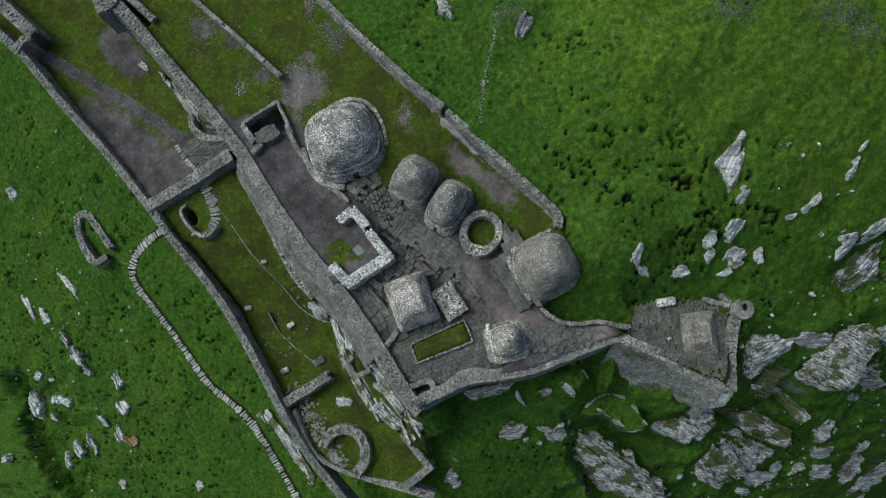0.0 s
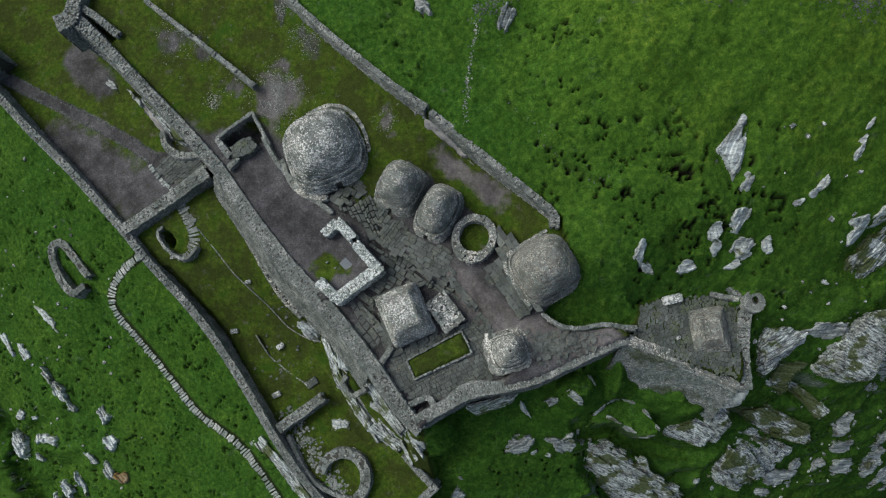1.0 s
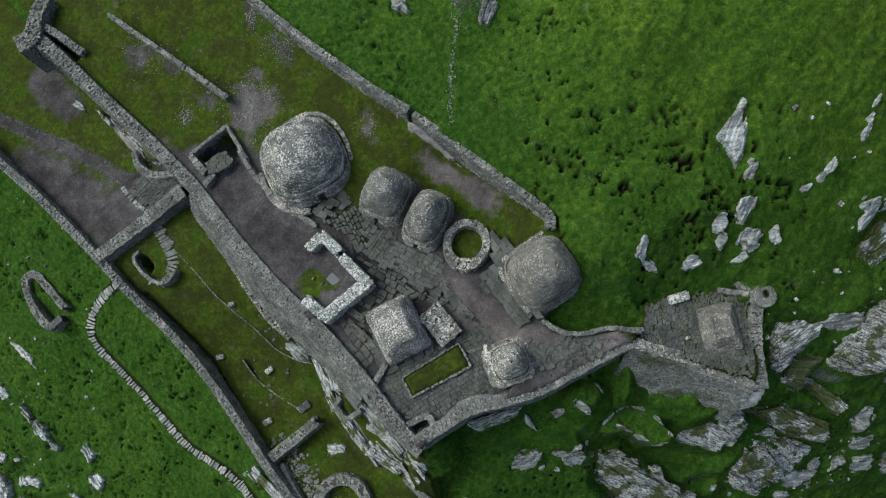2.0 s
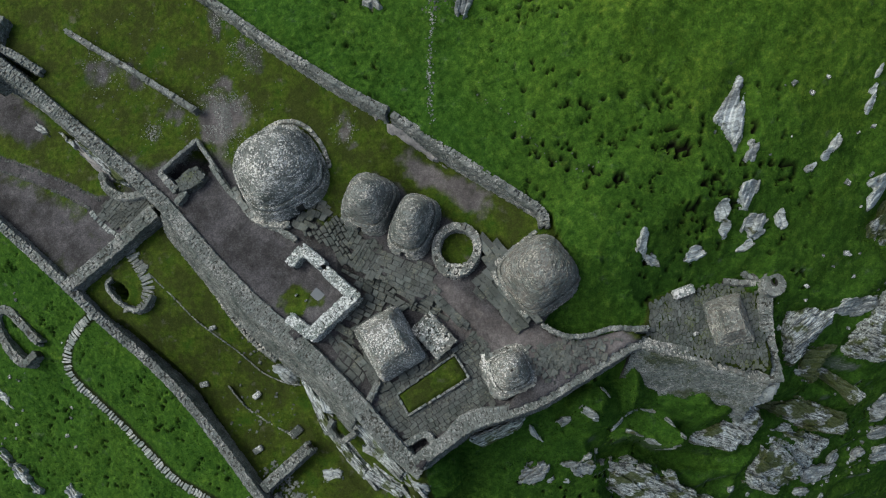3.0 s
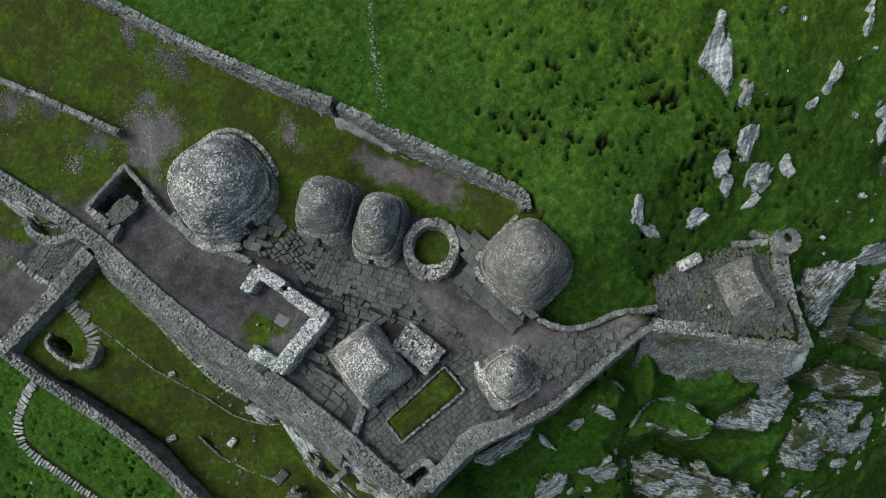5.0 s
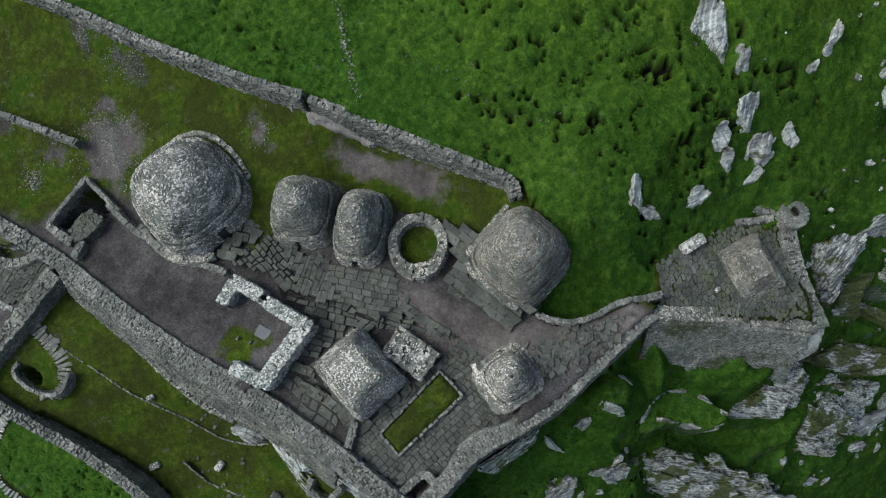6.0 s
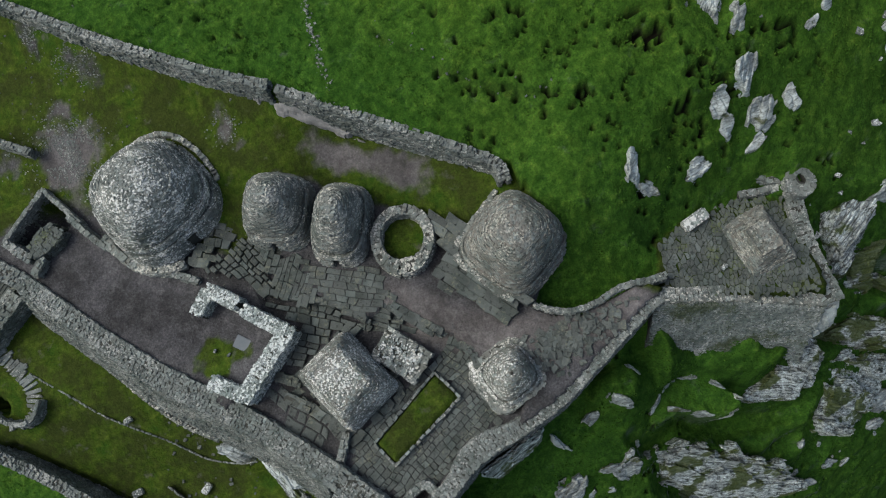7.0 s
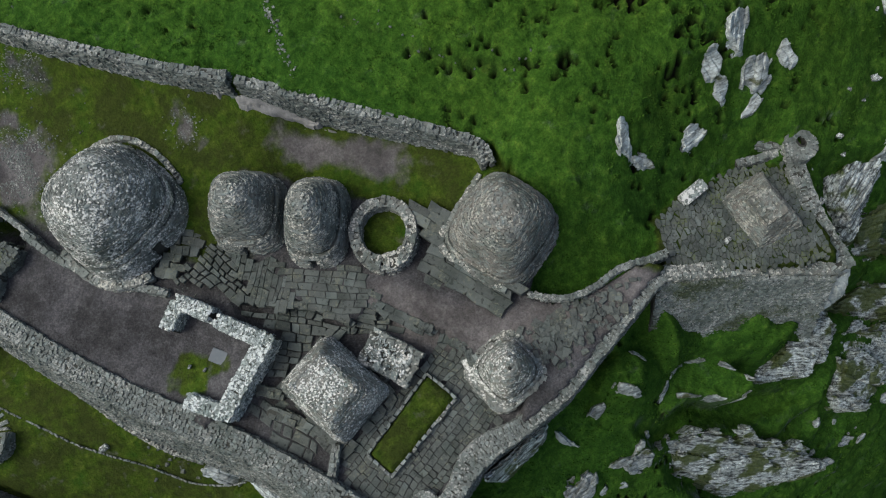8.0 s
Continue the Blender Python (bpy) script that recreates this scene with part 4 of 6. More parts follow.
def tufts():
    """Long grass: splayed blades in clumps over the wild slopes."""
    rs = np.random.RandomState(3)
    n = 90000
    X, Y = rs.uniform(-64, 44, n), rs.uniform(-24, 40, n)
    keep = ~(inside(INNER, X, Y) | inside(PLAT, X, Y) | inside(GARDEN, X, Y) | inside(LCOURT, X, Y)) & (away(STAIR, X, Y) > 0.8) & (away(line(OWL), X, Y) > 1.0) & (away(line(ENC), X, Y) > 1.5) & (away(line(SEW), X, Y) > 1.6) & (away(line(PLS), X, Y) > 2.5)
    keep &= (vnoise(X / 1.6, Y / 1.6, 2) > -0.15) & (vnoise(X / 1.1, Y / 1.1 + 70, 2) < 0.25)
    keep &= (burrows(X, Y) < 0.03) & (away(CREASE, X, Y) > 0.7)
    X, Y = X[keep], Y[keep]
    n = len(X)
    Z = height(X, Y)
    B = 4
    an = rs.uniform(0, 6.28, (n, 1)) + np.arange(B) * 1.57 + rs.uniform(-.5, .5, (n, B))
    ln, up = rs.uniform(0.07, 0.17, (n, B)), rs.uniform(0.05, 0.13, (n, B))
    wd = rs.uniform(0.03, 0.06, (n, B))
    c, s = np.cos(an), np.sin(an)
    V = np.empty((n, B, 3, 3))
    for k, (a, b, h) in enumerate(((0.0, 1, 0), (0.0, -1, 0), (1.0, 0, 1))):
        V[:, :, k, 0] = X[:, None] + a * ln * c - b * wd * s
        V[:, :, k, 1] = Y[:, None] + a * ln * s + b * wd * c
        V[:, :, k, 2] = Z[:, None] - 0.03 + h * up
    V = V.reshape(-1, 3)
    me = bpy.data.meshes.new("grass_tufts")
    me.from_pydata(V, [], np.arange(len(V)).reshape(-1, 3))
    me.materials.append(M_GROUND)
    me.attributes.new("dry", "FLOAT", "POINT").data.foreach_set("value", np.repeat(ss(8, 30, Y + 0.35 * X) * ss(-2, 14, X), 3 * B).astype(np.float32))
    tagged(new("grass_tufts", me), "tufts of long green grass over the steep slopes", "grass", "", "stuff")


tufts()


def pave(name, poly, mat, label, rot, row=(0.38, 0.6), ln=(0.4, 1.0), keep=300, zf=None, rough=0.03, twist=0.05, skip=0.03, kind="structure", thick=0.16, near=(0, 3), category="paving", fill=1.0):
    """Flagstones in rough rows inside a plan outline."""
    rs = np.random.RandomState(hash_of(name) + int(poly[0][0] * 10))
    P = np.array(poly)
    c, s = math.cos(rot), math.sin(rot)
    U, V = P[:, 0] * c + P[:, 1] * s, -P[:, 0] * s + P[:, 1] * c
    st, v = [], V.min()
    spots = []
    while v < V.max():
        r = rs.uniform(*row)
        u = U.min() - rs.uniform(0, 0.5)
        while u < U.max():
            q = rs.uniform(*ln)
            spots.append((u + q / 2, v + r / 2 + rs.uniform(-.06, .06) * r, q, r))
            u += q
        v += r
    S = np.array(spots)
    X, Y = S[:, 0] * c - S[:, 1] * s, S[:, 0] * s + S[:, 1] * c
    ok = inside(poly, X, Y)
    Z = height(X, Y, False) if zf is None else np.array([zf(x, y) for x, y in zip(X, Y)])
    for k in np.nonzero(ok)[0]:
        if rs.rand() < skip:
            continue
        q, r = S[k, 2], S[k, 3]
        st.append(((X[k], Y[k], Z[k] + rs.uniform(0, rough * 2) - thick / 2 + 0.06),
                   axes((c, s, rs.uniform(-rough, rough)), (rs.uniform(-rough, rough), rs.uniform(-rough, rough), 1), q * fill, r * fill, thick, rs.uniform(-twist, twist))))
    root = tagged(new(name, None), label, category, "", kind)
    lay(root, st, mat, keep, near, "flagstone", "flagstones")
    return root


def clip_half(P, q, d):
    """The part of a convex outline on the near side of a line through q with normal d."""
    out = []
    for a, b in zip(P, P[1:] + P[:1]):
        fa, fb = (a[0] - q[0]) * d[0] + (a[1] - q[1]) * d[1], (b[0] - q[0]) * d[0] + (b[1] - q[1]) * d[1]
        if fa <= 0:
            out.append(a)
        if (fa < 0) != (fb < 0) and fa != fb:
            k = fa / (fa - fb)
            out.append((a[0] + k * (b[0] - a[0]), a[1] + k * (b[1] - a[1])))
    return out


def crazy(name, poly, mat, label, rot, size, stretch, keep, zf, where=None, gap=0.017, jitter=0.1, rough=0.025, skip=0.0, kind="structure", category="paving", near=(0, 3), loose=False):
    """Irregular many-cornered flagstones fitted to one another inside a plan outline."""
    rs = np.random.RandomState(hash_of(name) + int(abs(poly[0][0]) * 10))
    c, s = math.cos(rot), math.sin(rot)
    P = np.array(poly)
    U, V = (P[:, 0] * c + P[:, 1] * s) / stretch, -P[:, 0] * s + P[:, 1] * c
    seeds, rects, v = [], [], V.min() - size
    while v < V.max() + size:
        u, ht = U.min() - size * rs.uniform(0.8, 2), size * rs.uniform(0.75, 1.25)
        while u < U.max() + size:
            ln = size * rs.uniform(0.6, 1.5)
            rects.append((u, v, ln, ht))
            seeds.append((u + ln / 2 + (rs.uniform(-jitter, jitter) * ln if loose else 0), v + ht / 2 + rs.uniform(-jitter, jitter) * ht + 0.25 * size * math.sin(u * 1.3 + v)))
            u += ln
        v += ht
    S = np.array(seeds)
    X, Y = S[:, 0] * stretch * c - S[:, 1] * s, S[:, 0] * stretch * s + S[:, 1] * c
    ok = inside(poly, X, Y)
    root = tagged(new(name, None), label, category, "", kind)
    shapes = []
    for i in np.nonzero(ok)[0]:
        if (where and not where(X[i], Y[i])) or rs.rand() < skip:
            continue
        if loose:
            D = np.hypot(*(S - S[i]).T)
            pol = [(S[i, 0] + a * size * 1.3, S[i, 1] + b * size * 1.3) for a, b in ((-1, -1), (1, -1), (1, 1), (-1, 1))]
            for j in np.argsort(D)[1:15]:
                pol = clip_half(pol, (S[i] + S[j]) / 2, S[j] - S[i])
        else:
            u, v, ln, ht = rects[i]
            pol = []
            for a, b in ((0, 0), (0.5, 0), (1, 0), (1, 1), (0.5, 1), (0, 1)):
                p, q = u + a * ln, v + b * ht
                wu, wv = vnoise(np.array([p / (2.2 * size), p / (2.2 * size) + 31]), np.array([q / (2.2 * size), q / (2.2 * size) + 7]), 2)
                pol.append((p + 0.42 * size * wu + rs.uniform(-.05, .05) * size, q + 0.42 * size * wv + rs.uniform(-.04, .04) * size))
        W = np.array([(u * stretch * c - v * s, u * stretch * s + v * c) for u, v in pol])
        if len(W) < 3:
            continue
        m = W.mean(0)
        r = np.linalg.norm(W - m, axis=1).mean()
        z, tx, ty = zf(m[0], m[1]) + rs.uniform(-rough, rough), rs.uniform(-rough, rough), rs.uniform(-rough, rough)
        rings = []
        for k, dz in ((1 - gap / r, -0.16), (1 - gap / r, 0.03), (1 - gap * 2.2 / r, 0.055)):
            Q = (W - m) * max(0.3, k)
            rings.append(np.c_[Q, dz + Q[:, 0] * tx + Q[:, 1] * ty])
        N = len(W)
        F = [tuple(range(2 * N, 3 * N))] + [(a * N + q, a * N + (q + 1) % N, (a + 1) * N + (q + 1) % N, (a + 1) * N + q) for a in (0, 1) for q in range(N)]
        shapes.append(((m[0], m[1], z), np.concatenate(rings), F))
    shapes.sort(key=lambda q: math.hypot(q[0][0] - near[0], q[0][1] - near[1]))
    for at, Vx, F in shapes[:keep]:
        ob = new("flagstone", mesh_of("flagstone", Vx, F, MATS_PART[mat.name]))
        ob.parent = root
        ob.location = at
    if shapes[keep:]:
        VV, FF, n = [], [], 0
        for at, Vx, F in shapes[keep:]:
            VV.append(Vx + np.array(at))
            FF += [tuple(q + n for q in f) for f in F]
            n += len(Vx)
        part("flagstones", mesh_of("flagstones", np.concatenate(VV), FF, mat), root, kind="stuff")
    return root


def steps(name, pts, wide, gap, deep, mat, label, lift=0.1, zline=None, category="stairway", kind="", count=300):
    """Stone steps laid along a plan line, each a piece of its own."""
    rs = np.random.RandomState(hash_of(name))
    P, length = resample([(*p[:2], 0, 0) for p in pts], gap)
    T = np.gradient(P[:, :2], axis=0)
    T /= np.linalg.norm(T, axis=1)[:, None]
    Z = height(P[:, 0], P[:, 1], False) if zline is None else np.linspace(zline[0], zline[1], len(P))
    root = tagged(new(name, None), label, category, "", kind)
    st = []
    for p, t, z in zip(P, T, Z):
        w = wide * rs.uniform(0.82, 1.1)
        st.append(((p[0] + rs.uniform(-.06, .06), p[1] + rs.uniform(-.06, .06), z + lift - 0.1), axes((-t[1], t[0], rs.uniform(-.05, .05)), (rs.uniform(-.06, .06), rs.uniform(-.06, .06), 1), w, deep * rs.uniform(0.8, 1.1), 0.28, rs.uniform(-.1, .1))))
    lay(root, st, mat, count, (0, 0), "step", "steps_beyond")
    return root


def ring(cx, cy, rx, ry, z, w, a0, a1, rot=0.0, n=18, p=2.0):
    """A plan line round an oval, from one angle to another."""
    out = []
    for i in range(n + 1):
        a = radians(a0 + (a1 - a0) * i / n)
        c, s = math.cos(a), math.sin(a)
        x, y = rx * math.copysign(abs(c) ** (2 / p), c), ry * math.copysign(abs(s) ** (2 / p), s)
        out.append((cx + x * math.cos(rot) - y * math.sin(rot), cy + x * math.sin(rot) + y * math.cos(rot), z, w))
    return out


def outcrop(x, y, length, wide, rot, high, strike=None, mat=None, label="pale layered bedrock breaking through the grass", name="rock_outcrop", period=0.42):
    """A bedded rock: plates of stepped height along its strike, with a broken edge sunk in the ground."""
    seed = int(abs(x * 37 + y * 91)) % 200
    step = max(0.055, min(0.09, length / 60))
    a, b = length / 2, wide / 2
    u = np.arange(-a * 1.25, a * 1.25 + step, step)
    v = np.arange(-b * 1.35, b * 1.35 + step, step)
    U, V = np.meshgrid(u, v)
    r = radians(rot)
    X, Y = x + U * math.cos(r) - V * math.sin(r), y + U * math.sin(r) + V * math.cos(r)
    sk = radians(rot if strike is None else strike)
    q = -X * math.sin(sk) + Y * math.cos(sk) + 0.3 * vnoise(X / 2.3 + seed, Y / 2.3, 1) + 0.1 * vnoise(X / 0.7 + seed, Y / 0.7, 2)
    p = X * math.cos(sk) + Y * math.sin(sk) + 0.3 * vnoise(X / 0.8, Y / 0.8 + seed, 2)
    row = np.floor(q / period).astype(int)
    off = GRID_RND[row % 256, seed]
    colm = np.floor(p / (period * 2.4) + off * 7).astype(int)
    plate = GRID_RND[(row * 7 + seed) % 256, (colm * 13 + seed) % 256]
    saw = (q / period) % 1.0
    rr = np.random.RandomState(seed + 1)
    d = np.full(U.shape, 9.0)
    for k in range(7):                       # a broken, many-cornered outline
        an = (k + rr.uniform(-0.35, 0.35)) * 2 * math.pi / 7
        d = np.minimum(d, rr.uniform(0.62, 1.05) - (U / a * math.cos(an) + V / b * math.sin(an)))
    d = d + 0.3 * vnoise(X / (0.3 * wide + 0.2) + seed, Y / (0.3 * wide + 0.2), 3) + 0.24 * (plate - 0.5)
    m = ss(-0.02, 0.16, d)
    tilt = 0.5 + 0.5 * np.clip(0.8 * V / b * (1 if seed % 2 else -1) + 0.4 * U / a, -1, 1)
    groove = np.exp(-(np.minimum(saw, 1 - saw) / 0.13) ** 2)
    Z = height(X, Y) - 0.3 + m * (high * (0.2 + 0.62 * tilt) + 0.22) + m * (0.42 * min(high, 1.2) * (plate - 0.4) + 0.14 * min(high, 0.9) * saw - 0.12 * groove * (plate > 0.35) + 0.05 * vnoise(X / 0.25, Y / 0.25, 2))
    ok = d > -0.12
    w = len(u)
    f = (np.arange(len(v) - 1)[:, None] * w + np.arange(w - 1)[None]).ravel()
    F = np.stack([f, f + 1, f + w + 1, f + w], 1)
    F = F[ok.ravel()[F].all(1)]
    if not len(F):
        return None
    used = np.unique(F)
    back = np.full(w * len(v), -1)
    back[used] = np.arange(len(used))
    me = mesh_of(name, np.stack([X.ravel(), Y.ravel(), Z.ravel()], 1)[used], back[F], mat or M_CRAG)
    return tagged(new(name, me), label, "rock", "", "")


def crag(corners, strike, bed, label, mat):
    """A large rock: flat plates between bedding planes and cross joints, broken down in steps round its outline."""
    C = np.array(corners)
    poly = [(c[0], c[1]) for c in corners]
    fit = np.linalg.lstsq(np.c_[C[:, :2], np.ones(len(C))], C[:, 2], rcond=None)[0]
    seed = int(abs(C[0, 0] * 53 + C[0, 1] * 29)) % 200
    step = 0.085
    slim = abs(sum(a[0] * b[1] - b[0] * a[1] for a, b in zip(poly, poly[1:] + poly[:1]))) / 2 / math.hypot(*np.ptp(C[:, :2], axis=0))
    rugged = min(0.55, 0.16 * slim)
    inset = min(0.6, 0.35 * slim)
    u = np.arange(C[:, 0].min() - 0.9, C[:, 0].max() + 0.9, step)
    v = np.arange(C[:, 1].min() - 0.9, C[:, 1].max() + 0.9, step)
    X, Y = np.meshgrid(u, v)
    r = radians(strike)
    p, q = X * math.cos(r) + Y * math.sin(r), -X * math.sin(r) + Y * math.cos(r)
    q = q + 0.45 * vnoise(X / 2.6 + seed, Y / 2.6, 2) + 0.09 * vnoise(X / 0.6, Y / 0.6 + seed, 2)
    p = p + 0.35 * vnoise(X / 1.1 + 9, Y / 1.1 + seed, 2) + 0.25 * q
    qs = q / bed + 0.7 * vnoise(q / bed / 2.5 + seed, q * 0, 1)
    row = np.floor(qs).astype(int)
    jn = p / (bed * (2.2 + 3.0 * GRID_RND[row % 256, (seed + 3) % 256])) + 7 * GRID_RND[row % 256, seed]
    col = np.floor(jn).astype(int)
    rnd = lambda k: GRID_RND[(row * 7 + seed + k) % 256, (col * 13 + 3 * k + seed) % 256]
    fq, fp = qs - row, jn - col
    big = np.floor(q / (bed * 3.7) + 0.3 * vnoise(X / 1.5, Y / 1.5 + 5, 1)).astype(int)
    lift = min(1.3, 0.8 * slim) * (GRID_RND[big % 256, (seed + 9) % 256] - 0.5) + 0.5 * bed * (rnd(0) - 0.5) + 0.5 * bed * (rnd(1) - 0.2) * (fq - 0.5) + 0.3 * bed * (rnd(2) - 0.5) * (fp - 0.5)
    crack = np.exp(-(np.minimum(fq, 1 - fq) * bed / 0.05) ** 2) * (rnd(4) > 0.3) + 0.8 * np.exp(-(np.minimum(fp, 1 - fp) * bed * 2.5 / 0.06) ** 2) * (rnd(5) > 0.55)
    d = np.where(inside(poly, X, Y), 1, -1) * away(poly + poly[:1], X, Y) + rugged * (vnoise(X / 1.2 + seed, Y / 1.2, 3) + 0.9 * (rnd(6) - 0.5))
    edge = 1.1 * np.floor(np.clip(inset - d, 0, 3) / 0.45 + 0.3) * 0.45
    G = height(X, Y)
    Z = X * fit[0] + Y * fit[1] + fit[2] + lift - edge - 0.1 * crack + 0.02 * vnoise(X / 0.3, Y / 0.3, 2)
    Z = np.minimum(Z, G + 3.2)
    ok = (d > -0.45) & (Z > G - 0.35)
    Z = np.where(d > -0.3, Z, np.minimum(Z, G - 0.4))
    w = len(u)
    f = (np.arange(len(v) - 1)[:, None] * w + np.arange(w - 1)[None]).ravel()
    F = np.stack([f, f + 1, f + w + 1, f + w], 1)
    F = F[ok.ravel()[F].any(1)]
    used = np.unique(F)
    back = np.full(w * len(v), -1)
    back[used] = np.arange(len(used))
    V = np.stack([X.ravel(), Y.ravel(), np.where(ok, Z, np.minimum(Z, G - 0.5)).ravel()], 1)[used] - C.mean(0)
    c, s = math.cos(r), math.sin(r)
    ob = new("rock_outcrop", mesh_of("rock_outcrop", V @ np.array([(c, -s, 0), (s, c, 0), (0, 0, 1)]), back[F], mat))
    ob.matrix_basis = pose(*C.mean(0), 0, 0, strike)
    return tagged(ob, label, "rock", "", "")


def scatter(name, spots, mat, label, rs, size=(0.08, 0.22), lift=0.0):
    """Loose stones too many to count."""
    st = []
    X, Y = np.array([s[0] for s in spots]), np.array([s[1] for s in spots])
    Z = height(X, Y)
    for x, y, z in zip(X, Y, Z):
        k = rs.uniform(*size)
        a = rs.uniform(0, 6.28)
        st.append(((x, y, z + k * 0.1 + lift), axes((math.cos(a), math.sin(a), rs.uniform(-.2, .2)), (rs.uniform(-.3, .3), rs.uniform(-.3, .3), 1), k, k * rs.uniform(.5, .9), k * 0.6)))
    pick = rs.randint(0, len(SHAPES), len(st))
    V = np.concatenate([SHAPES[i] @ s[1] + np.array(s[0]) for i, s in zip(pick, st)])
    Fc = (BOX_F[None] + 8 * np.arange(len(st))[:, None, None]).reshape(-1, 4)
    tagged(new(name, mesh_of(name, V, Fc, mat)), label, "stones", "", "stuff")


# ---- walls of the place ----
K = 180
wall("wall_inner_enclosure", ENC[4:10], M_WALL, "thick grey drystone wall round the inner monastery court", (0.06, 0.42), size=0.155, ragged=0.05, keep=K, deep=4.4)
wall("wall_inner_corner", [(-11.0, 2.0, 0.75, 1.25)] + ENC[9:], M_WALL, "broad drystone wall end on a rock slope", (0.06, 0.15), size=0.155, keep=120, deep=4.4)
wall("wall_enclosure_footing", [(-25.34, 20.8, -4.21, 0.55), (-24.33, 18.46, -4.21, 0.55), (-23.17, 16.24, -4.25, 0.55), (-21.49, 12.29, -4.98, 0.55), (-20.5, 10.15, -6.0, 0.55), (-19.7, 9.02, -6.51, 0.55), (-18.83, 8.02, -6.96, 0.55)], M_CELL, "low ledge of rubble along the enclosure wall's outer foot", (0.1, 0.3), size=0.22, keep=0, deep=1.0, ragged=0.14)
wall("wall_upper_enclosure", ENC[:5], M_WALL, "long drystone wall between the mown terrace and outer court", (0.04, 0.14), size=0.17, keep=120, deep=4.6)
wall("wall_southeast", SEW, M_WALL, "broad lichened drystone wall above the cliff", (0.06, 0.1), size=0.155, ragged=0.035, keep=K, deep=4)
wall("wall_platform_south", [(x, y, z - 0.4, w) for x, y, z, w in PLS], M_REVET, "battered drystone wall under the outer platform", (0.05, 0.58), size=0.16, keep=100, deep=6.2, ragged=0.04, drop=1.6)
wall("wall_platform_parapet", [(x + 0.08, y + 0.16, z + 0.05, 0.85 * w) for x, y, z, w in PLS], M_CELL, "pale lichened parapet along the outer platform", (0.02, 0.1), size=0.18, keep=80, deep=0.9, ragged=0.03)
wall("wall_platform_east", PLE, M_WALL, "drystone parapet on the edge of the outer platform", (0.05, 0.2), keep=K, deep=3)
wall("wall_retaining_upper", RWA, M_WALL, "tall drystone retaining wall holding back the grassy hill", (0.0, 0.06), keep=K, deep=2.4)
wall("wall_retaining_lower", RWB, M_WALL, "stepped-down stretch of drystone retaining wall", (0.0, 0.06), keep=K, deep=2.9)
wall("wall_outer", OWL, M_WALL, "long narrow drystone wall along the garden terraces", (0.05, 0.08), size=0.18, keep=K, deep=3.0)
wall("wall_garden_cross", CW1, M_WALL, "drystone cross wall between court and garden", (0.05, 0.08), keep=200, deep=3)
wall("wall_garden_low", CW2, M_WALL, "short drystone wall across the lower garden", (0.05, 0.05), keep=120)
wall("wall_lower_enclosure", LRW[:2], M_WALL, "thin drystone wall down to the lowest terrace", (0.05, 0.05), keep=70)
wall("wall_lower_return", [(-7.3, -9.4, -8.5, 0.6), LRW[2]], M_WALL, "thin drystone return wall of the lowest terrace", (0.05, 0.05), keep=50)
wall("wall_lower_front", [(-21.4, -3.4, -8.7, 0.35), (-19.6, -7.7, -9.0, 0.35), (-17.5, -9.3, -9.1, 0.35), (-14.6, -10.4, -9.2, 0.35), (-10.0, -11.6, -9.4, 0.8), (-7.4, -12.5, -9.8, 0.7)], M_WALL, "low curved drystone edge of the lowest terrace", (0.1, 0.05), keep=100, deep=2)
wall("wall_hill_edge", [(3.75, 5.0, 1.5, 0.26), (4.3, 4.45, 1.4, 0.26), (5.3, 3.72, 1.4, 0.28), (6.4, 3.42, 1.4, 0.28), (7.5, 3.42, 1.4, 0.28), (8.5, 3.58, 1.3, 0.28), (9.3, 3.5, 1.1, 0.3), (10.2, 3.2, 0.9, 0.35), (11.4, 3.0, 0.7, 0.4)], M_WALL, "low curved drystone edging under a grassy bank", (0.0, 0.05), size=0.17, keep=120, deep=1.2)
wall("wall_gateway", [(10.05, 2.3, 0.85, 0.42), (10.35, 3.15, 0.9, 0.42)], M_WALL, "stone gate pier between court and platform", (0.02, 0.02), size=0.17, keep=40, deep=1.4)
wall("wall_tower_stub", [(-38.6, 37.1, 1.5, 1.7), (-37.1, 37.6, 1.5, 1.7), (-36.9, 39.4, 1.5, 1.2), (-35.8, 41.5, 1.5, 1.2)], M_WALL, "square drystone entrance bastion at the wall's end", (0.1, 0.05), keep=100, deep=4)
wall("wall_passage", [(-36.2, 38.7, 1.1, 0.6), (-35.2, 38.0, 1.1, 0.6), (-32.9, 35.7, 0.9, 0.6)], M_WALL, "thin drystone wall beside a dark entrance passage", (0.02, 0.02), keep=60, deep=3)
wall("wall_terrace_kerb", [(-29.5, 38.0, 2.4, 0.32), (-27.95, 36.51, 2.3, 0.32), (-23.59, 32.22, 2.5, 0.32), (-19.6, 28.2, 2.2, 0.38)], M_WALL, "low narrow stone kerb across the mown terrace", (0.05, 0.05), size=0.3, keep=100, deep=1.0)
wall("wall_cell_kerb", [(-19.3, 23.6, 1.0, 0.3), (-18.2, 21.0, 1.0, 0.3), (-16.0, 18.2, 0.8, 0.35), (-13.6, 16.0, 0.7, 0.4)], M_WALL, "curved stone kerb round the foot of a beehive cell", (0.1, 0.1), size=0.3, keep=80, deep=1.0)
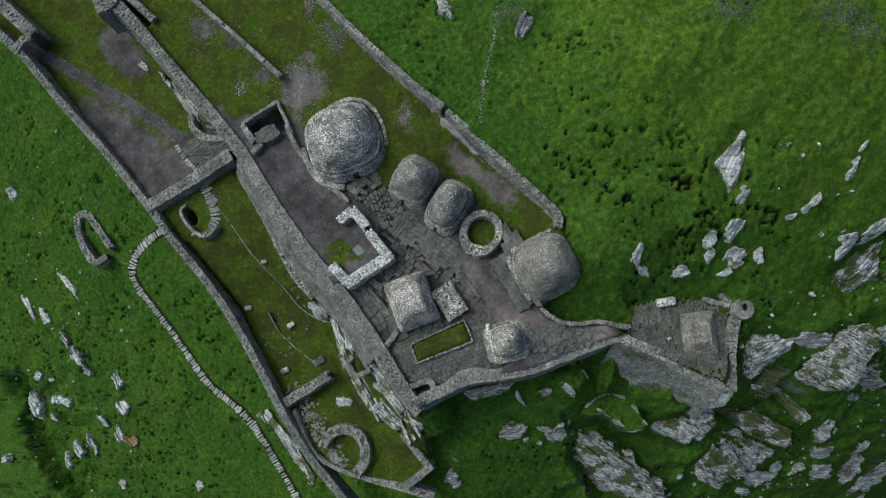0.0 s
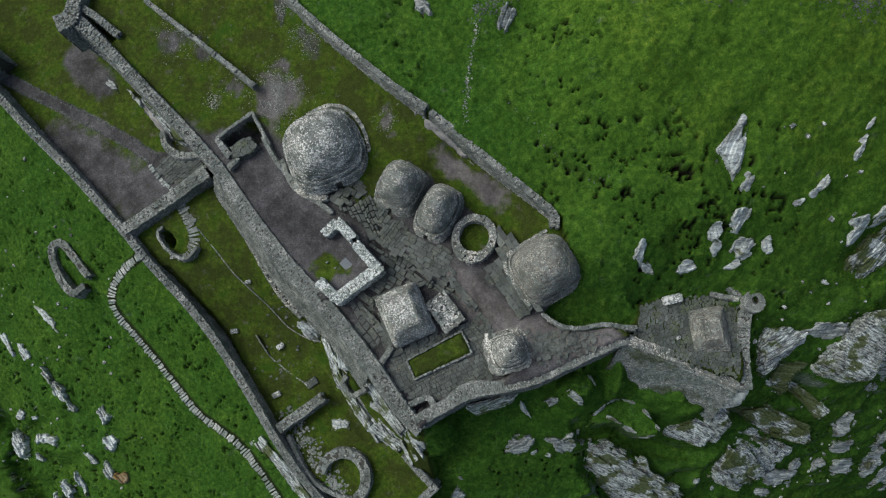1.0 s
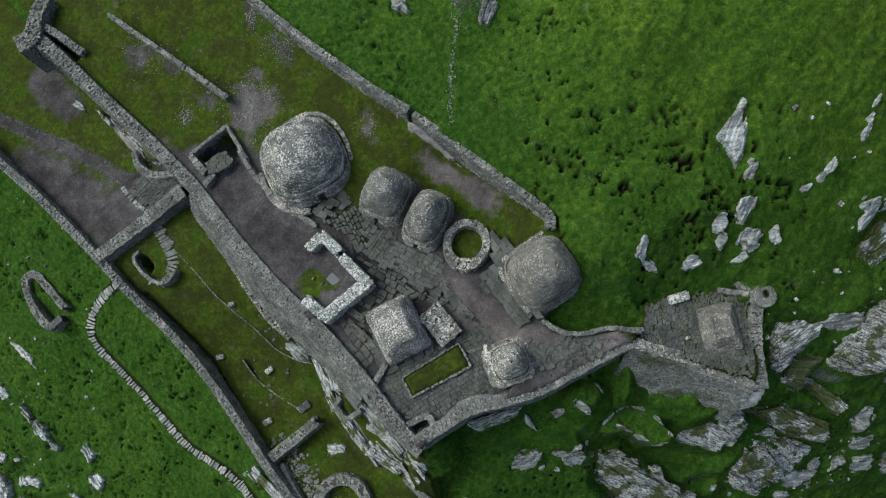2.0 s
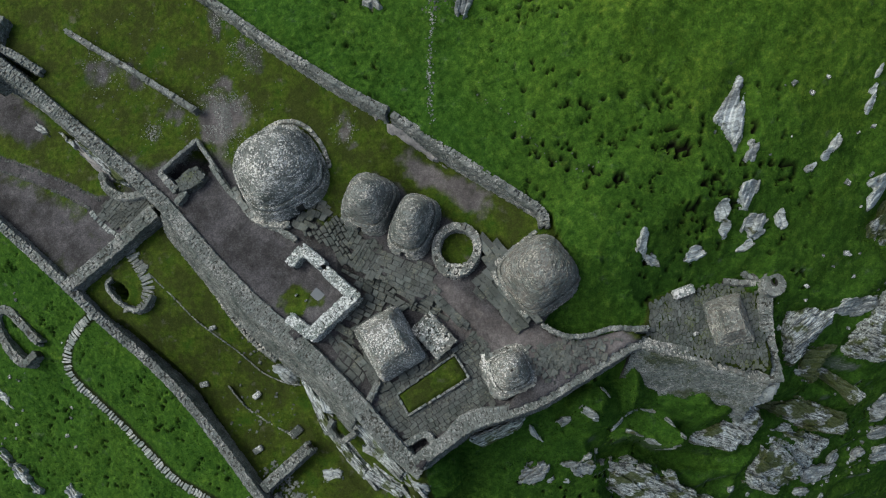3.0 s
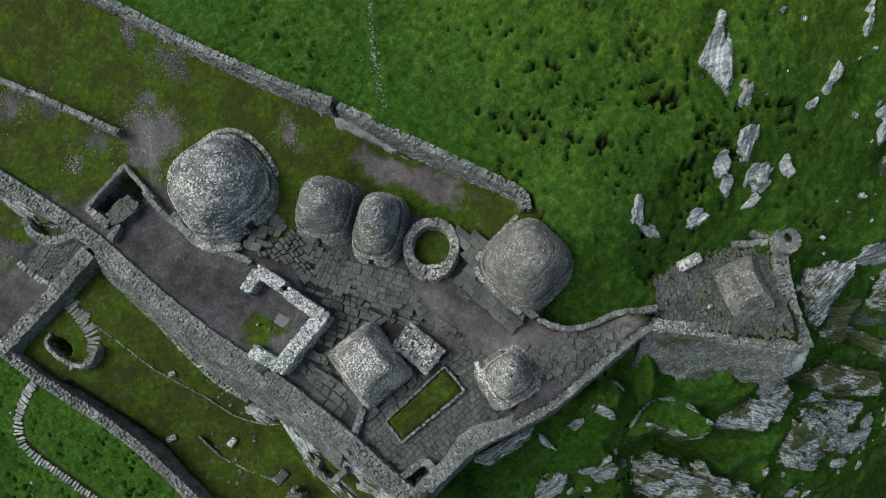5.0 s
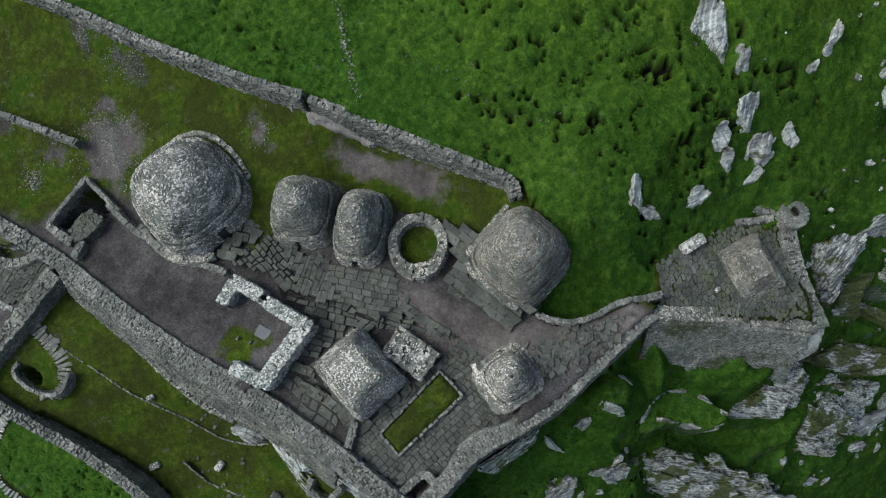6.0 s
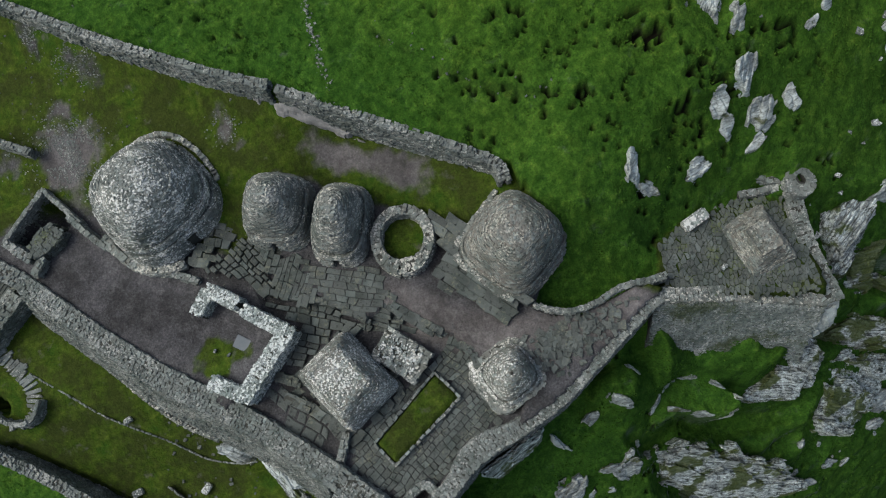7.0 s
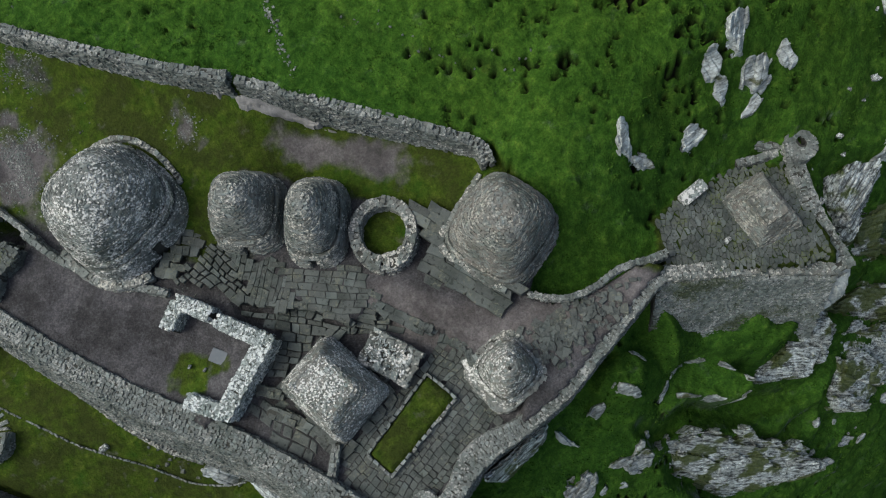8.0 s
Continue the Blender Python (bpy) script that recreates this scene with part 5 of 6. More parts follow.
wall("wall_garden_kerb", [(-28.1, 17.45, -4.5, 0.1), (-26.4, 15.05, -4.7, 0.1), (-25.1, 12.8, -5.5, 0.1), (-23.75, 11.1, -6.25, 0.1), (-21.9, 9.0, -7.2, 0.1), (-20.6, 7.0, -8.15, 0.1), (-18.75, 5.7, -8.5, 0.1), (-17.4, 5.25, -7.6, 0.1)], M_WALL, "thin line of kerb stones across the garden terrace", (0.05, 0.05), size=0.2, keep=60, deep=0.8, faces=False)
wall("wall_garden_kerb_lower", [(-24.0, 6.6, -8.6, 0.12), (-23.0, 4.5, -9.3, 0.12), (-21.5, 3.0, -9.45, 0.12), (-18.8, 0.8, -9.45, 0.12)], M_WALL, "faint line of kerb stones in the lower garden", (0.05, 0.05), size=0.2, keep=40, deep=0.8, faces=False)
wall("wall_court_apron", [(-30.5, 26.9, -2.9, 0.5), (-30.3, 25.5, -3.0, 0.55), (-29.2, 24.45, -3.0, 0.6), (-27.9, 24.05, -2.9, 0.6), (-26.7, 24.1, -2.6, 0.6)], M_WALL, "curved stone footing below the enclosure wall", (0.1, 0.2), keep=80, deep=1.5)
wall("wall_outer_spur", [(-58.0, 46.6, -2.8, 1.3), (-53.7, 42.5, -2.9, 1.3), (-51.3, 40.3, -3.0, 1.3), (-48.1, 37.2, -3.0, 1.2)], M_WALL, "thick drystone wall ending beside the court's entrance", (0.05, 0.08), keep=80, deep=3.2)
wall("wall_outer_return", [(-48.5, 37.0, -3.1, 0.8), (-49.5, 36.5, -3.1, 0.8), (-49.95, 35.6, -3.2, 0.8)], M_WALL, "short drystone return wall at the court's entrance", (0.05, 0.05), keep=40, deep=3)

# ---- huts ----
huts = "corbelled huts of the monastery"
for name, x, y, a, b, rot, z0, h, mat, label, p, pl, cap, door in (
        ("beehive_cell", -13.5, 21.4, 3.4, 3.25, 17, 0.6, 5.1, M_PALE, "largest grey corbelled beehive cell with lichened domed roof", 3.3, 1.5, 0.2, (-90, 0.75, 1.2)),
        ("beehive_cell", -7.0, 17.15, 1.85, 2.05, -33, 0.9, 4.35, M_CELL, "grey corbelled beehive cell with one pale stone near its top", 3.4, 1.2, 0.2, (-90, 0.55, 1.0)),
        ("beehive_cell", -4.0, 14.6, 1.55, 2.25, -33, 0.9, 4.1, M_CELL, "narrow grey corbelled beehive cell with a low doorway", 3.2, 1.2, 0.2, (-90, 0.55, 1.0)),
        ("beehive_cell", 4.48, 8.7, 2.62, 2.46, 24, 1.0, 4.3, M_WARM, "brownish square-based beehive cell beside the hill", 4.2, 0.9, 0.2, (180, 0.7, 1.1)),
        ("beehive_cell", 0.68, 2.15, 1.44, 1.4, 10, 0.4, 3.0, M_ORAT, "small pale beehive cell with an open smoke hole", 3.7, 0.8, 0.2, None)):
    ob = cell(name, x, y, a, b, radians(rot), z0, h, mat, label, p, pl, cap, keep=K, ledge={3.4: (0.3, 0.44), 2.62: (0.26,), 1.44: (0.3,)}.get(a, (0.36,)), door=door and (radians(door[0]), door[1], door[2]), power=0.55 if a > 2.4 else 0.62, bulge=2.2 if a > 2.4 else 1.95, foot=0.14 if a < 3 else 0.09, size=0.14 if a < 1.5 else 0.2)
    tagged(ob, group=huts)
    ob_small = ob
cell("oratory", -7.78, 6.15, 1.86, 2.25, radians(18), 0.0, 3.3, M_ORAT, "boat-shaped stone oratory speckled with white lichen", 12.0, 0.8, 0.5, size=0.16, keep=K, category="oratory", power=0.62, bulge=1.5, foot=0.05, soft_corner=0.12, door=(radians(90), 0.6, 1.1))
cell("platform_hut", 17.92, 2.3, 1.6, 1.88, radians(2), -1.9, 1.75, M_WARM, "low stepped stone hut with a flattened pyramid roof", 26.0, 0.35, 0.42, size=0.2, keep=K, category="stone hut", straight=True, foot=0.02)

def footing(name, cx, cy, rx, ry, rot, p, w, low, label, up=0.25, a0=0, a1=358, n=30):
    """A ledge of stones round a hut's foot, following the ground."""
    out = []
    for x, y, _, ww in ring(cx, cy, rx, ry, 0, w, a0, a1, radians(rot), n, p):
        g = zat(cx + (x - cx) * 1.12, cy + (y - cy) * 1.12)
        out.append((x, y, max(low, g + up), ww))
    wall(name, out, M_CELL, label, (0.12, 0.12), size=0.24, keep=90, deep=1.6)


footing("wall_cell_footing", -13.5, 21.4, 3.86, 3.82, 17, 2.3, 0.26, 1.4, "thin ring of stones round the largest beehive cell", 0.05, -25, 95)
footing("wall_cell_footing_low", -13.5, 21.4, 4.1, 4.1, 17, 2.3, 0.4, 0.95, "lower tier of stones round the largest beehive cell", -0.4, 168, 250, 16)
footing("wall_square_footing", 4.48, 8.7, 2.84, 2.66, 24, 5.5, 0.3, 1.75, "ledge of stones round the square-based cell", 0.0, 75, 205, 20)
footing("wall_small_footing", 0.6, 2.15, 1.7, 1.62, 10, 4.5, 0.3, 0.8, "square stone footing of the small pale cell", 0.1)

# ruined round hut, open to the sky
hut = tagged(new("ruined_round_hut", None), "roofless round drystone hut with a grassy floor", "ruined hut")
wall("round_wall", [(x, y, z, 0.55 + 0.75 * max(0.0, -(0.35 * (x + 1.1) + 0.94 * (y - 11.7)) / 1.9) ** 3) for x, y, z, w in ring(-1.15, 12.0, 1.6, 1.75, 1.9, 0.6, -95, 262, radians(-25), 26)], M_CELL, "", (0.03, 0.08), size=0.22, keep=250, deep=1.4, parent=hut)
turret = tagged(new("stone_turret", None), "small round drystone turret with a dark hole in its top", "turret")


def drum(parent, x, y, z, foot, rx, hx, hy, hole, mat):
    """A squat round tower: courses of stones, a capped top and a narrow shaft through it."""
    rs = np.random.RandomState(77)
    n = 28
    an = [2 * math.pi * k / n for k in range(n)]
    out = [(x + rx * c * math.cos(a), y + rx * c * math.sin(a), h) for c, h in ((1.1, foot), (0.94, z - 0.05)) for a in an]
    inn = [(hx + hole[0] * math.cos(a), hy + hole[1] * math.sin(a), h) for h in (z - 0.05, z - 2.5) for a in an]
    F = [(r * n + k, r * n + (k + 1) % n, r * n + n + (k + 1) % n, r * n + n + k) for r in range(3) for k in range(n)] + [tuple(3 * n + k for k in range(n))]
    # core coloured near black: the shaft's shade is painted in
    part("core", mesh_of("core", np.array(out + inn), F, M_SHADE), parent)
    st = []
    h = z
    while h > foot:
        ht = rs.uniform(0.13, 0.2)
        r, a = rx * (1.0 + 0.12 * (z - h) / (z - foot)), rs.uniform(0, 0.5)
        end = a + 2 * math.pi
        while a < end:
            ln = rs.uniform(0.2, 0.4)
            b = a + ln / r / 2
            st.append(((x + r * math.cos(b), y + r * math.sin(b), h - ht / 2), axes((-math.sin(b), math.cos(b), rs.normal(0, 0.04)), (math.cos(b), math.sin(b), 0.1), ln, ht, 0.3)))
            a += ln / r
        h -= ht
    for k in (0.33, 0.58, 0.84):                # rings of flat stones from the shaft's rim outwards
        a = rs.uniform(0, 1)
        end = a + 2 * math.pi
        while a < end:
            px, py = (1 - k) * (hx + hole[0] * math.cos(a)) + k * (x + rx * math.cos(a)), (1 - k) * (hy + hole[1] * math.sin(a)) + k * (y + rx * math.sin(a))
            gap = math.hypot(px - hx, py - hy)
            st.append(((px, py, z - 0.05 + rs.uniform(-0.03, 0.03)), axes((-math.sin(a), math.cos(a), 0), (rs.normal(0, 0.08), rs.normal(0, 0.08), 1), 0.26, 0.24, 0.14)))
            a += 0.25 / gap
    lay(parent, st, mat, 60, (x, y))


drum(turret, 21.9, 4.25, -0.65, -3.2, 0.8, 22.08, 4.45, (0.19, 0.3), M_WALL)
well = tagged(new("souterrain", None), "low curved rim of stones round a dark hole", "ruin")
wall("rim_wall", [(-31.35, 17.75, -4.45, 0.22), (-31.9, 17.45, -4.45, 0.22), (-31.95, 16.9, -4.45, 0.22), (-31.5, 16.0, -4.45, 0.22), (-30.65, 15.0, -4.45, 0.25), (-29.6, 14.3, -4.4, 0.25), (-28.7, 14.4, -4.3, 0.22), (-28.0, 15.2, -4.2, 0.2)], M_WALL, "", (0.02, 0.05), size=0.24, keep=60, deep=1.2, parent=well)
arc = tagged(new("ruined_round_hut", None), "broken half-round drystone hut on the lowest terrace", "ruined hut")
wall("round_wall", ring(-16.2, -7.9, 2.25, 2.35, -8.5, 0.9, -60, 160), M_WALL, "", (0.05, 0.1), size=0.3, keep=200, deep=1.6, parent=arc)
boat = tagged(new("ruined_hut", None), "boat-shaped roofless drystone enclosure on the slope", "ruined hut")
wall("side_wall", [(-45.1, 14.7, -14.2, 0.7), (-46.6, 13.8, -14.6, 0.75), (-47.9, 15.3, -14.7, 0.75), (-48.9, 17.6, -14.6, 0.75), (-48.9, 19.6, -14.0, 0.8), (-47.4, 19.9, -13.6, 0.75), (-46.0, 18.0, -13.6, 0.7), (-44.4, 15.7, -13.6, 0.7)], M_WALL, "", (0.05, 0.1), size=0.3, keep=200, deep=2, parent=boat)

# ---- the ruined chapel and what stands in it ----
chapel = tagged(new("ruined_chapel", None), "roofless mortared stone chapel with white-lichened wall tops", "ruined chapel")
for pts, tag in (([(-14.25, 13.85, 1.3, 0.8), (-13.1, 14.7, 1.4, 0.8)], "low stub of the west wall"), ([(-12.95, 14.85, 1.8, 0.78), (-11.65, 13.15, 1.8, 0.78)], ""),
                 ([(-11.45, 12.65, 1.8, 0.78), (-9.75, 10.3, 1.8, 0.8)], ""), ([(-9.3, 10.45, 1.8, 0.95), (-13.6, 7.95, 1.5, 0.95)], "east wall with a window gap"), ([(-13.4, 8.0, 1.5, 0.8), (-14.9, 9.7, 1.4, 0.8)], "")):
    wall("chapel_wall", pts, M_WHITE, tag, (0.02, 0.03), size=0.16, keep=110, deep=2.2, parent=chapel, ragged=0.03)


def box_at(x, y, z, a, b, c, rot, mat, name, label, category, tilt=0.0, bev=0.03):
    """A squared stone with worn edges."""
    bm = bmesh.new()
    bmesh.ops.create_cube(bm, size=1.0)
    bmesh.ops.scale(bm, vec=(a, b, c), verts=bm.verts)
    bmesh.ops.bevel(bm, geom=bm.edges[:], offset=bev, segments=2, affect="EDGES")
    me = bpy.data.meshes.new(name)
    bm.to_mesh(me)
    bm.free()
    me.materials.append(mat)
    ob = new(name, me)
    ob.matrix_basis = pose(x, y, z, tilt, 0, rot)
    return tagged(ob, label, category)


box_at(-12.58, 11.1, 0.55, 0.95, 0.78, 0.1, -52, M_SLAB, "grave_slab", "smooth blue-grey slate slab on a low base", "slab", 4)
box_at(-12.58, 11.1, 0.32, 0.75, 0.6, 0.4, -52, M_PAVE, "slab_base", "rough stone base under a slate slab", "stone base")
box_at(-12.1, 10.25, 0.45, 1.45, 0.4, 0.34, 42, MAT["mossy_stone"], "tomb_stone", "long weathered stone beside the chapel wall", "tomb stone")
for x, y, s, r in ((-13.6, 10.9, 0.5, 20), (-13.2, 10.2, 0.4, -10), (-14.3, 11.5, 0.45, 40), (-13.9, 10.1, 0.35, 0), (-14.1, 9.7, 0.3, 15)):
    ob = box_at(x, y, 0.2 + s * 0.3, s * 0.55, 0.14, s, r, M_ROCK, "grave_marker", "small upright weathered stone grave marker in the grass", "grave marker", 12)
    tagged(ob, group="grave markers in the chapel")

# ---- the oratory's platform, the grave plot ----
leacht = tagged(new("stone_platform", None), "square stone platform topped with white quartz beside the oratory", "stone platform")
wall("masonry", [(-5.1, 7.3, 1.0, 2.0), (-3.67, 4.9, 1.0, 2.0)], M_CELL, "", (0.03, 0.03), size=0.4, keep=100, deep=1.4, parent=leacht)
rs = np.random.RandomState(5)
scatter("quartz_stones", [(-4.4 + 0.62 * v + 0.84 * u * 0.8, 6.1 - 1.04 * v + 0.52 * u * 0.8) for u, v in rs.uniform(-1, 1, (260, 2)) * (0.9, 1.0)], M_QUARTZ, "white quartz pebbles heaped on a stone platform", rs, (0.08, 0.17), 1.02)

plot = tagged(new("grave_plot", None), "rectangular raised grave plot with turf and a stone kerb", "grave plot")
PLOT = [(-8.03, 2.26), (-3.1, 4.31), (-2.44, 2.33), (-7.49, 0.6)]
n = 24
V = []
for j in range(9):
    for i in range(n + 1):
        u, v = i / n, j / 8
        x = (1 - v) * ((1 - u) * PLOT[0][0] + u * PLOT[1][0]) + v * ((1 - u) * PLOT[3][0] + u * PLOT[2][0])
        y = (1 - v) * ((1 - u) * PLOT[0][1] + u * PLOT[1][1]) + v * ((1 - u) * PLOT[3][1] + u * PLOT[2][1])
        e = min(u, 1 - u, 0.35 * v, 0.35 * (1 - v)) * 8
        V.append((x, y, -0.05 + 0.42 * min(1, e * 3) + 0.05 * float(vnoise(np.array(x / 0.4), np.array(y / 0.4), 2))))
turf = mesh_of("turf", V, [(j * (n + 1) + i, (j + 1) * (n + 1) + i, (j + 1) * (n + 1) + i + 1, j * (n + 1) + i + 1) for j in range(8) for i in range(n)], M_GROUND, True)
turf.attributes.new("mown", "FLOAT", "POINT").data.foreach_set("value", [1.0] * len(V))
part("turf", turf, plot, "mossy green turf")
st = []
for (x1, y1), (x2, y2) in zip(PLOT, PLOT[1:] + PLOT[:1]):
    d = math.hypot(x2 - x1, y2 - y1)
    k = int(d / 0.4)
    for i in range(k):
        f = (i + 0.5) / k
        st.append(((x1 + (x2 - x1) * f, y1 + (y2 - y1) * f, 0.2), axes((x2 - x1, y2 - y1, rs.uniform(-.1, .1) * d), (rs.uniform(-.15, .15), rs.uniform(-.15, .15), 1), d / k * rs.uniform(.8, 1.0), 0.17, rs.uniform(.45, .62))))
lay(plot, st, M_WALL, 60, word="kerb_stone")
wall("wall_oratory_link", [(-9.15, 3.6, 0.6, 0.4), (-10.15, 2.3, 0.6, 0.4)], M_WALL, "short low wall joining oratory and enclosure", (0.02, 0.02), keep=30, deep=1)
wall("wall_corner_box", [(-8.3, -1.5, 0.5, 0.4), (-6.3, -0.85, 0.55, 0.45), (-6.1, -1.8, 0.55, 0.45)], M_WALL, "small stone box chamber in the wall's corner", (0.02, 0.02), keep=50, deep=1.6)
for i, pts in enumerate(([(-11.6, 8.4, 0.45, 0.5), (-10.6, 7.5, 0.45, 0.5)], [(-11.6, 7.1, 0.4, 0.6), (-10.7, 6.0, 0.4, 0.6)], [(-10.9, 6.6, 0.3, 0.35), (-9.3, 3.9, 0.3, 0.35)])):
    wall("low_wall", pts, M_PAVE, "low ruined stone wall beside the oratory", (0.03, 0.03), size=0.45, keep=20, deep=0.8, kind="", category="low wall")

wall("wall_terrace_step", [(-10.4, 13.6, 0.93, 0.35), (-8.6, 12.2, 0.93, 0.35), (-6.4, 10.55, 0.93, 0.35), (-5.3, 8.9, 0.93, 0.35)], M_PAVE, "low stone riser edging the upper paving", (0.02, 0.05), size=0.4, keep=40, deep=1.1)
wall("wall_path_step", [(-3.8, 9.0, 0.95, 0.35), (-2.6, 7.5, 0.95, 0.35), (-1.7, 6.2, 0.95, 0.35)], M_PAVE, "low stone riser edging the raised path", (0.02, 0.05), size=0.4, keep=40, deep=1.1)
wall("wall_path_end", [(-0.95, 5.0, 0.95, 0.35), (-0.5, 4.2, 0.95, 0.4), (-0.75, 3.4, 0.9, 0.4)], M_PAVE, "low curved riser at the raised path's end", (0.02, 0.05), size=0.35, keep=30, deep=1.1)

# ---- the cist beside the largest cell ----
cist = tagged(new("sunken_chamber", None), "deep roofless rectangular stone chamber in the court", "ruin")
wall("chamber_wall", [(-23.7, 24.05, 0.85, 0.2), (-20.2, 26.1, 0.95, 0.2)], M_WALL, "", (0.0, 0.0), size=0.2, keep=50, deep=3.4, parent=cist, ragged=0.03)
wall("chamber_wall", [(-20.2, 26.1, 0.96, 0.2), (-19.3, 24.0, 0.95, 0.22), (-18.8, 22.9, 0.9, 0.28)], M_WALL, "", (0.0, 0.0), size=0.2, keep=40, deep=3.4, parent=cist, ragged=0.03)
wall("chamber_wall", [(-23.65, 24.0, 1.0, 0.45), (-22.6, 22.3, 0.8, 0.55)], M_WALL, "", (0.0, 0.0), size=0.24, keep=60, deep=3.4, parent=cist)
wall("mossy_stub", [(-22.2, 22.45, 1.0, 0.9), (-21.6, 22.55, 1.1, 1.4), (-20.8, 22.9, 1.1, 1.6), (-20.25, 23.25, 1.0, 1.1)], M_MOSS, "thick moss-topped wall stub", (0.03, 0.06), size=0.24, keep=100, deep=2.6, parent=cist, ragged=0.03)
wall("chamber_wall", [(-21.7, 22.0, 0.9, 0.5), (-22.6, 21.1, 0.8, 0.5)], M_WALL, "", (0.0, 0.0), size=0.2, keep=30, deep=2.0, parent=cist)

# ---- stairs ----
steps("stone_stairway", STAIR, 1.0, 0.33, 0.24, M_STEP, "long winding flight of rough stone steps on the slope")
steps("curved_stairway", [(-29.6, 20.6), (-29.25, 19.0), (-28.5, 17.5), (-28.2, 16.1), (-28.8, 15.1), (-29.8, 14.7), (-30.8, 15.1)], 1.05, 0.32, 0.3, M_WALL, "short curving flight of stone steps in the garden")
steps("lane_stairway", [(-32.5, 13.4), (-29.9, 9.6), (-27.6, 5.9)], 0.9, 0.4, 0.26, M_STEP, "sunken stone steps along the foot of the outer wall")
steps("court_stairway", [(-1.35, 5.55), (-0.75, 4.9)], 0.8, 0.24, 0.3, M_PAVE, "few stone steps between the paved levels", 0.0, (0.25, 0.85))
steps("court_stairway", [(-4.7, 8.3), (-4.0, 9.1)], 1.1, 0.26, 0.3, M_PAVE, "few stone steps up from the oratory court", 0.0, (0.2, 0.85))
steps("outer_stairway", [(-32.3, 23.9), (-31.1, 22.2), (-29.8, 20.9)], 0.45, 0.36, 0.28, M_STEP, "few pale stone steps beside the earth path")

# ---- rocks ----
EAST = [(12.1, 8.9, 1.9, 1.0, 75, 0.7), (12.8, 7.7, 1.6, 0.6, -35, 0.4), (16.3, 7.55, 2.0, 0.9, 10, 0.6), (19.9, 10.5, 1.7, 1.0, 55, 0.7), (18.2, 9.6, 1.5, 1.0, -70, 0.6), (18.4, 8.8, 1.3, 0.8, -50, 0.5), (20.5, 8.55, 1.9, 1.4, 60, 0.8),
        (20.9, 8.0, 1.0, 0.7, 0, 0.5), (22.5, 8.45, 1.7, 0.8, -80, 0.6), (20.1, 7.35, 1.8, 0.5, 15, 0.4), (20.5, 13.0, 1.3, 0.9, 60, 0.6), (26.5, 12.4, 1.9, 0.6, 55, 0.5), (24.6, 11.3, 1.3, 0.6, 10, 0.4), (25.8, 11.7, 0.9, 0.6, 40, 0.4),
        (29.2, 15.1, 0.9, 0.5, 60, 0.4), (29.1, 14.4, 1.3, 0.5, 60, 0.4), (29.6, 16.1, 0.9, 0.4, 60, 0.3), (30.0, 9.0, 2.4, 1.6, 40, 0.8), (32.6, 10.3, 2.9, 1.5, 45, 0.8)]
TOP = [(3.75, 29.0, 2.0, 1.0, 60, 0.6), (-3.4, 31.5, 3.0, 0.9, -55, 0.6)]
CRAGS = [(34.75, -8.6, 2.2, 1.4, -75, 1.2), (36.1, -11.0, 2.0, 1.4, -20, 0.9), (34.0, -12.5, 1.3, 1.1, 0, 0.7), (31.2, -12.4, 1.4, 1.1, 50, 0.7), (37.5, -13.6, 3.0, 1.7, -10, 1.0), (42.7, -13.9, 3.3, 2.1, -70, 1.2),
         (29.2, -13.6, 4.0, 1.3, -5, 0.8), (41.4, -10.6, 1.8, 1.0, 60, 0.7), (27.6, -15.2, 1.6, 1.1, -20, 0.6), (37.3, -2.6, 3.5, 1.7, -20, 0.9), (29.2, 1.4, 3.1, 1.3, 0, 0.8), (36.7, -4.6, 1.8, 0.7, -20, 0.5),
         (37.6, 1.5, 3.0, 2.4, 30, 1.0), (0.8, -6.4, 2.7, 1.5, 30, 0.5), (5.3, -7.1, 2.4, 1.2, -30, 0.6), (-5.6, -10.9, 1.8, 1.6, 40, 0.7), (48.0, -16.3, 4.8, 3.2, 20, 1.0)]
WEST = [(-62.3, -2.2, 2.6, 2.0, -60, 1.2), (-58.9, -1.7, 1.3, 0.9, -60, 0.7), (-59.2, -4.1, 1.3, 0.8, -40, 0.6), (-57.1, -2.1, 2.5, 1.3, -10, 0.8), (-54.8, 5.5, 3.0, 1.0, -55, 0.9), (-53.2, 3.5, 2.6, 1.1, -55, 0.9), (-52.1, 1.7, 1.8, 1.3, -60, 0.8),
        (-47.4, 0.3, 1.7, 1.4, -60, 0.9), (-47.3, -2.9, 2.2, 1.5, -60, 0.9), (-48.4, -6.4, 2.6, 1.3, -60, 0.8), (-56.1, -8.3, 2.0, 1.2, -60, 0.8), (-53.3, -7.5, 3.0, 0.7, -80, 0.7), (-60.5, 1.5, 1.0, 0.9, -40, 0.5), (-58.9, 0.9, 0.9, 0.5, 0, 0.4),
        (-49.7, -12.9, 1.2, 0.8, -20, 0.5), (-70.7, -9.7, 1.3, 1.0, -40, 0.6), (-58.5, -9.9, 2.2, 1.4, -50, 0.8), (-51.0, -4.6, 1.4, 0.7, -50, 0.5), (-37.5, -12.8, 1.4, 1.0, 0, 0.4), (-58.7, 23.5, 1.4, 1.0, 60, 0.6), (-57.7, 8.9, 2.4, 1.0, -60, 0.4), (-60.2, 10.5, 3.5, 1.1, -70, 0.4), (-52.7, 12.6, 4.0, 0.9, -50, 0.3)]
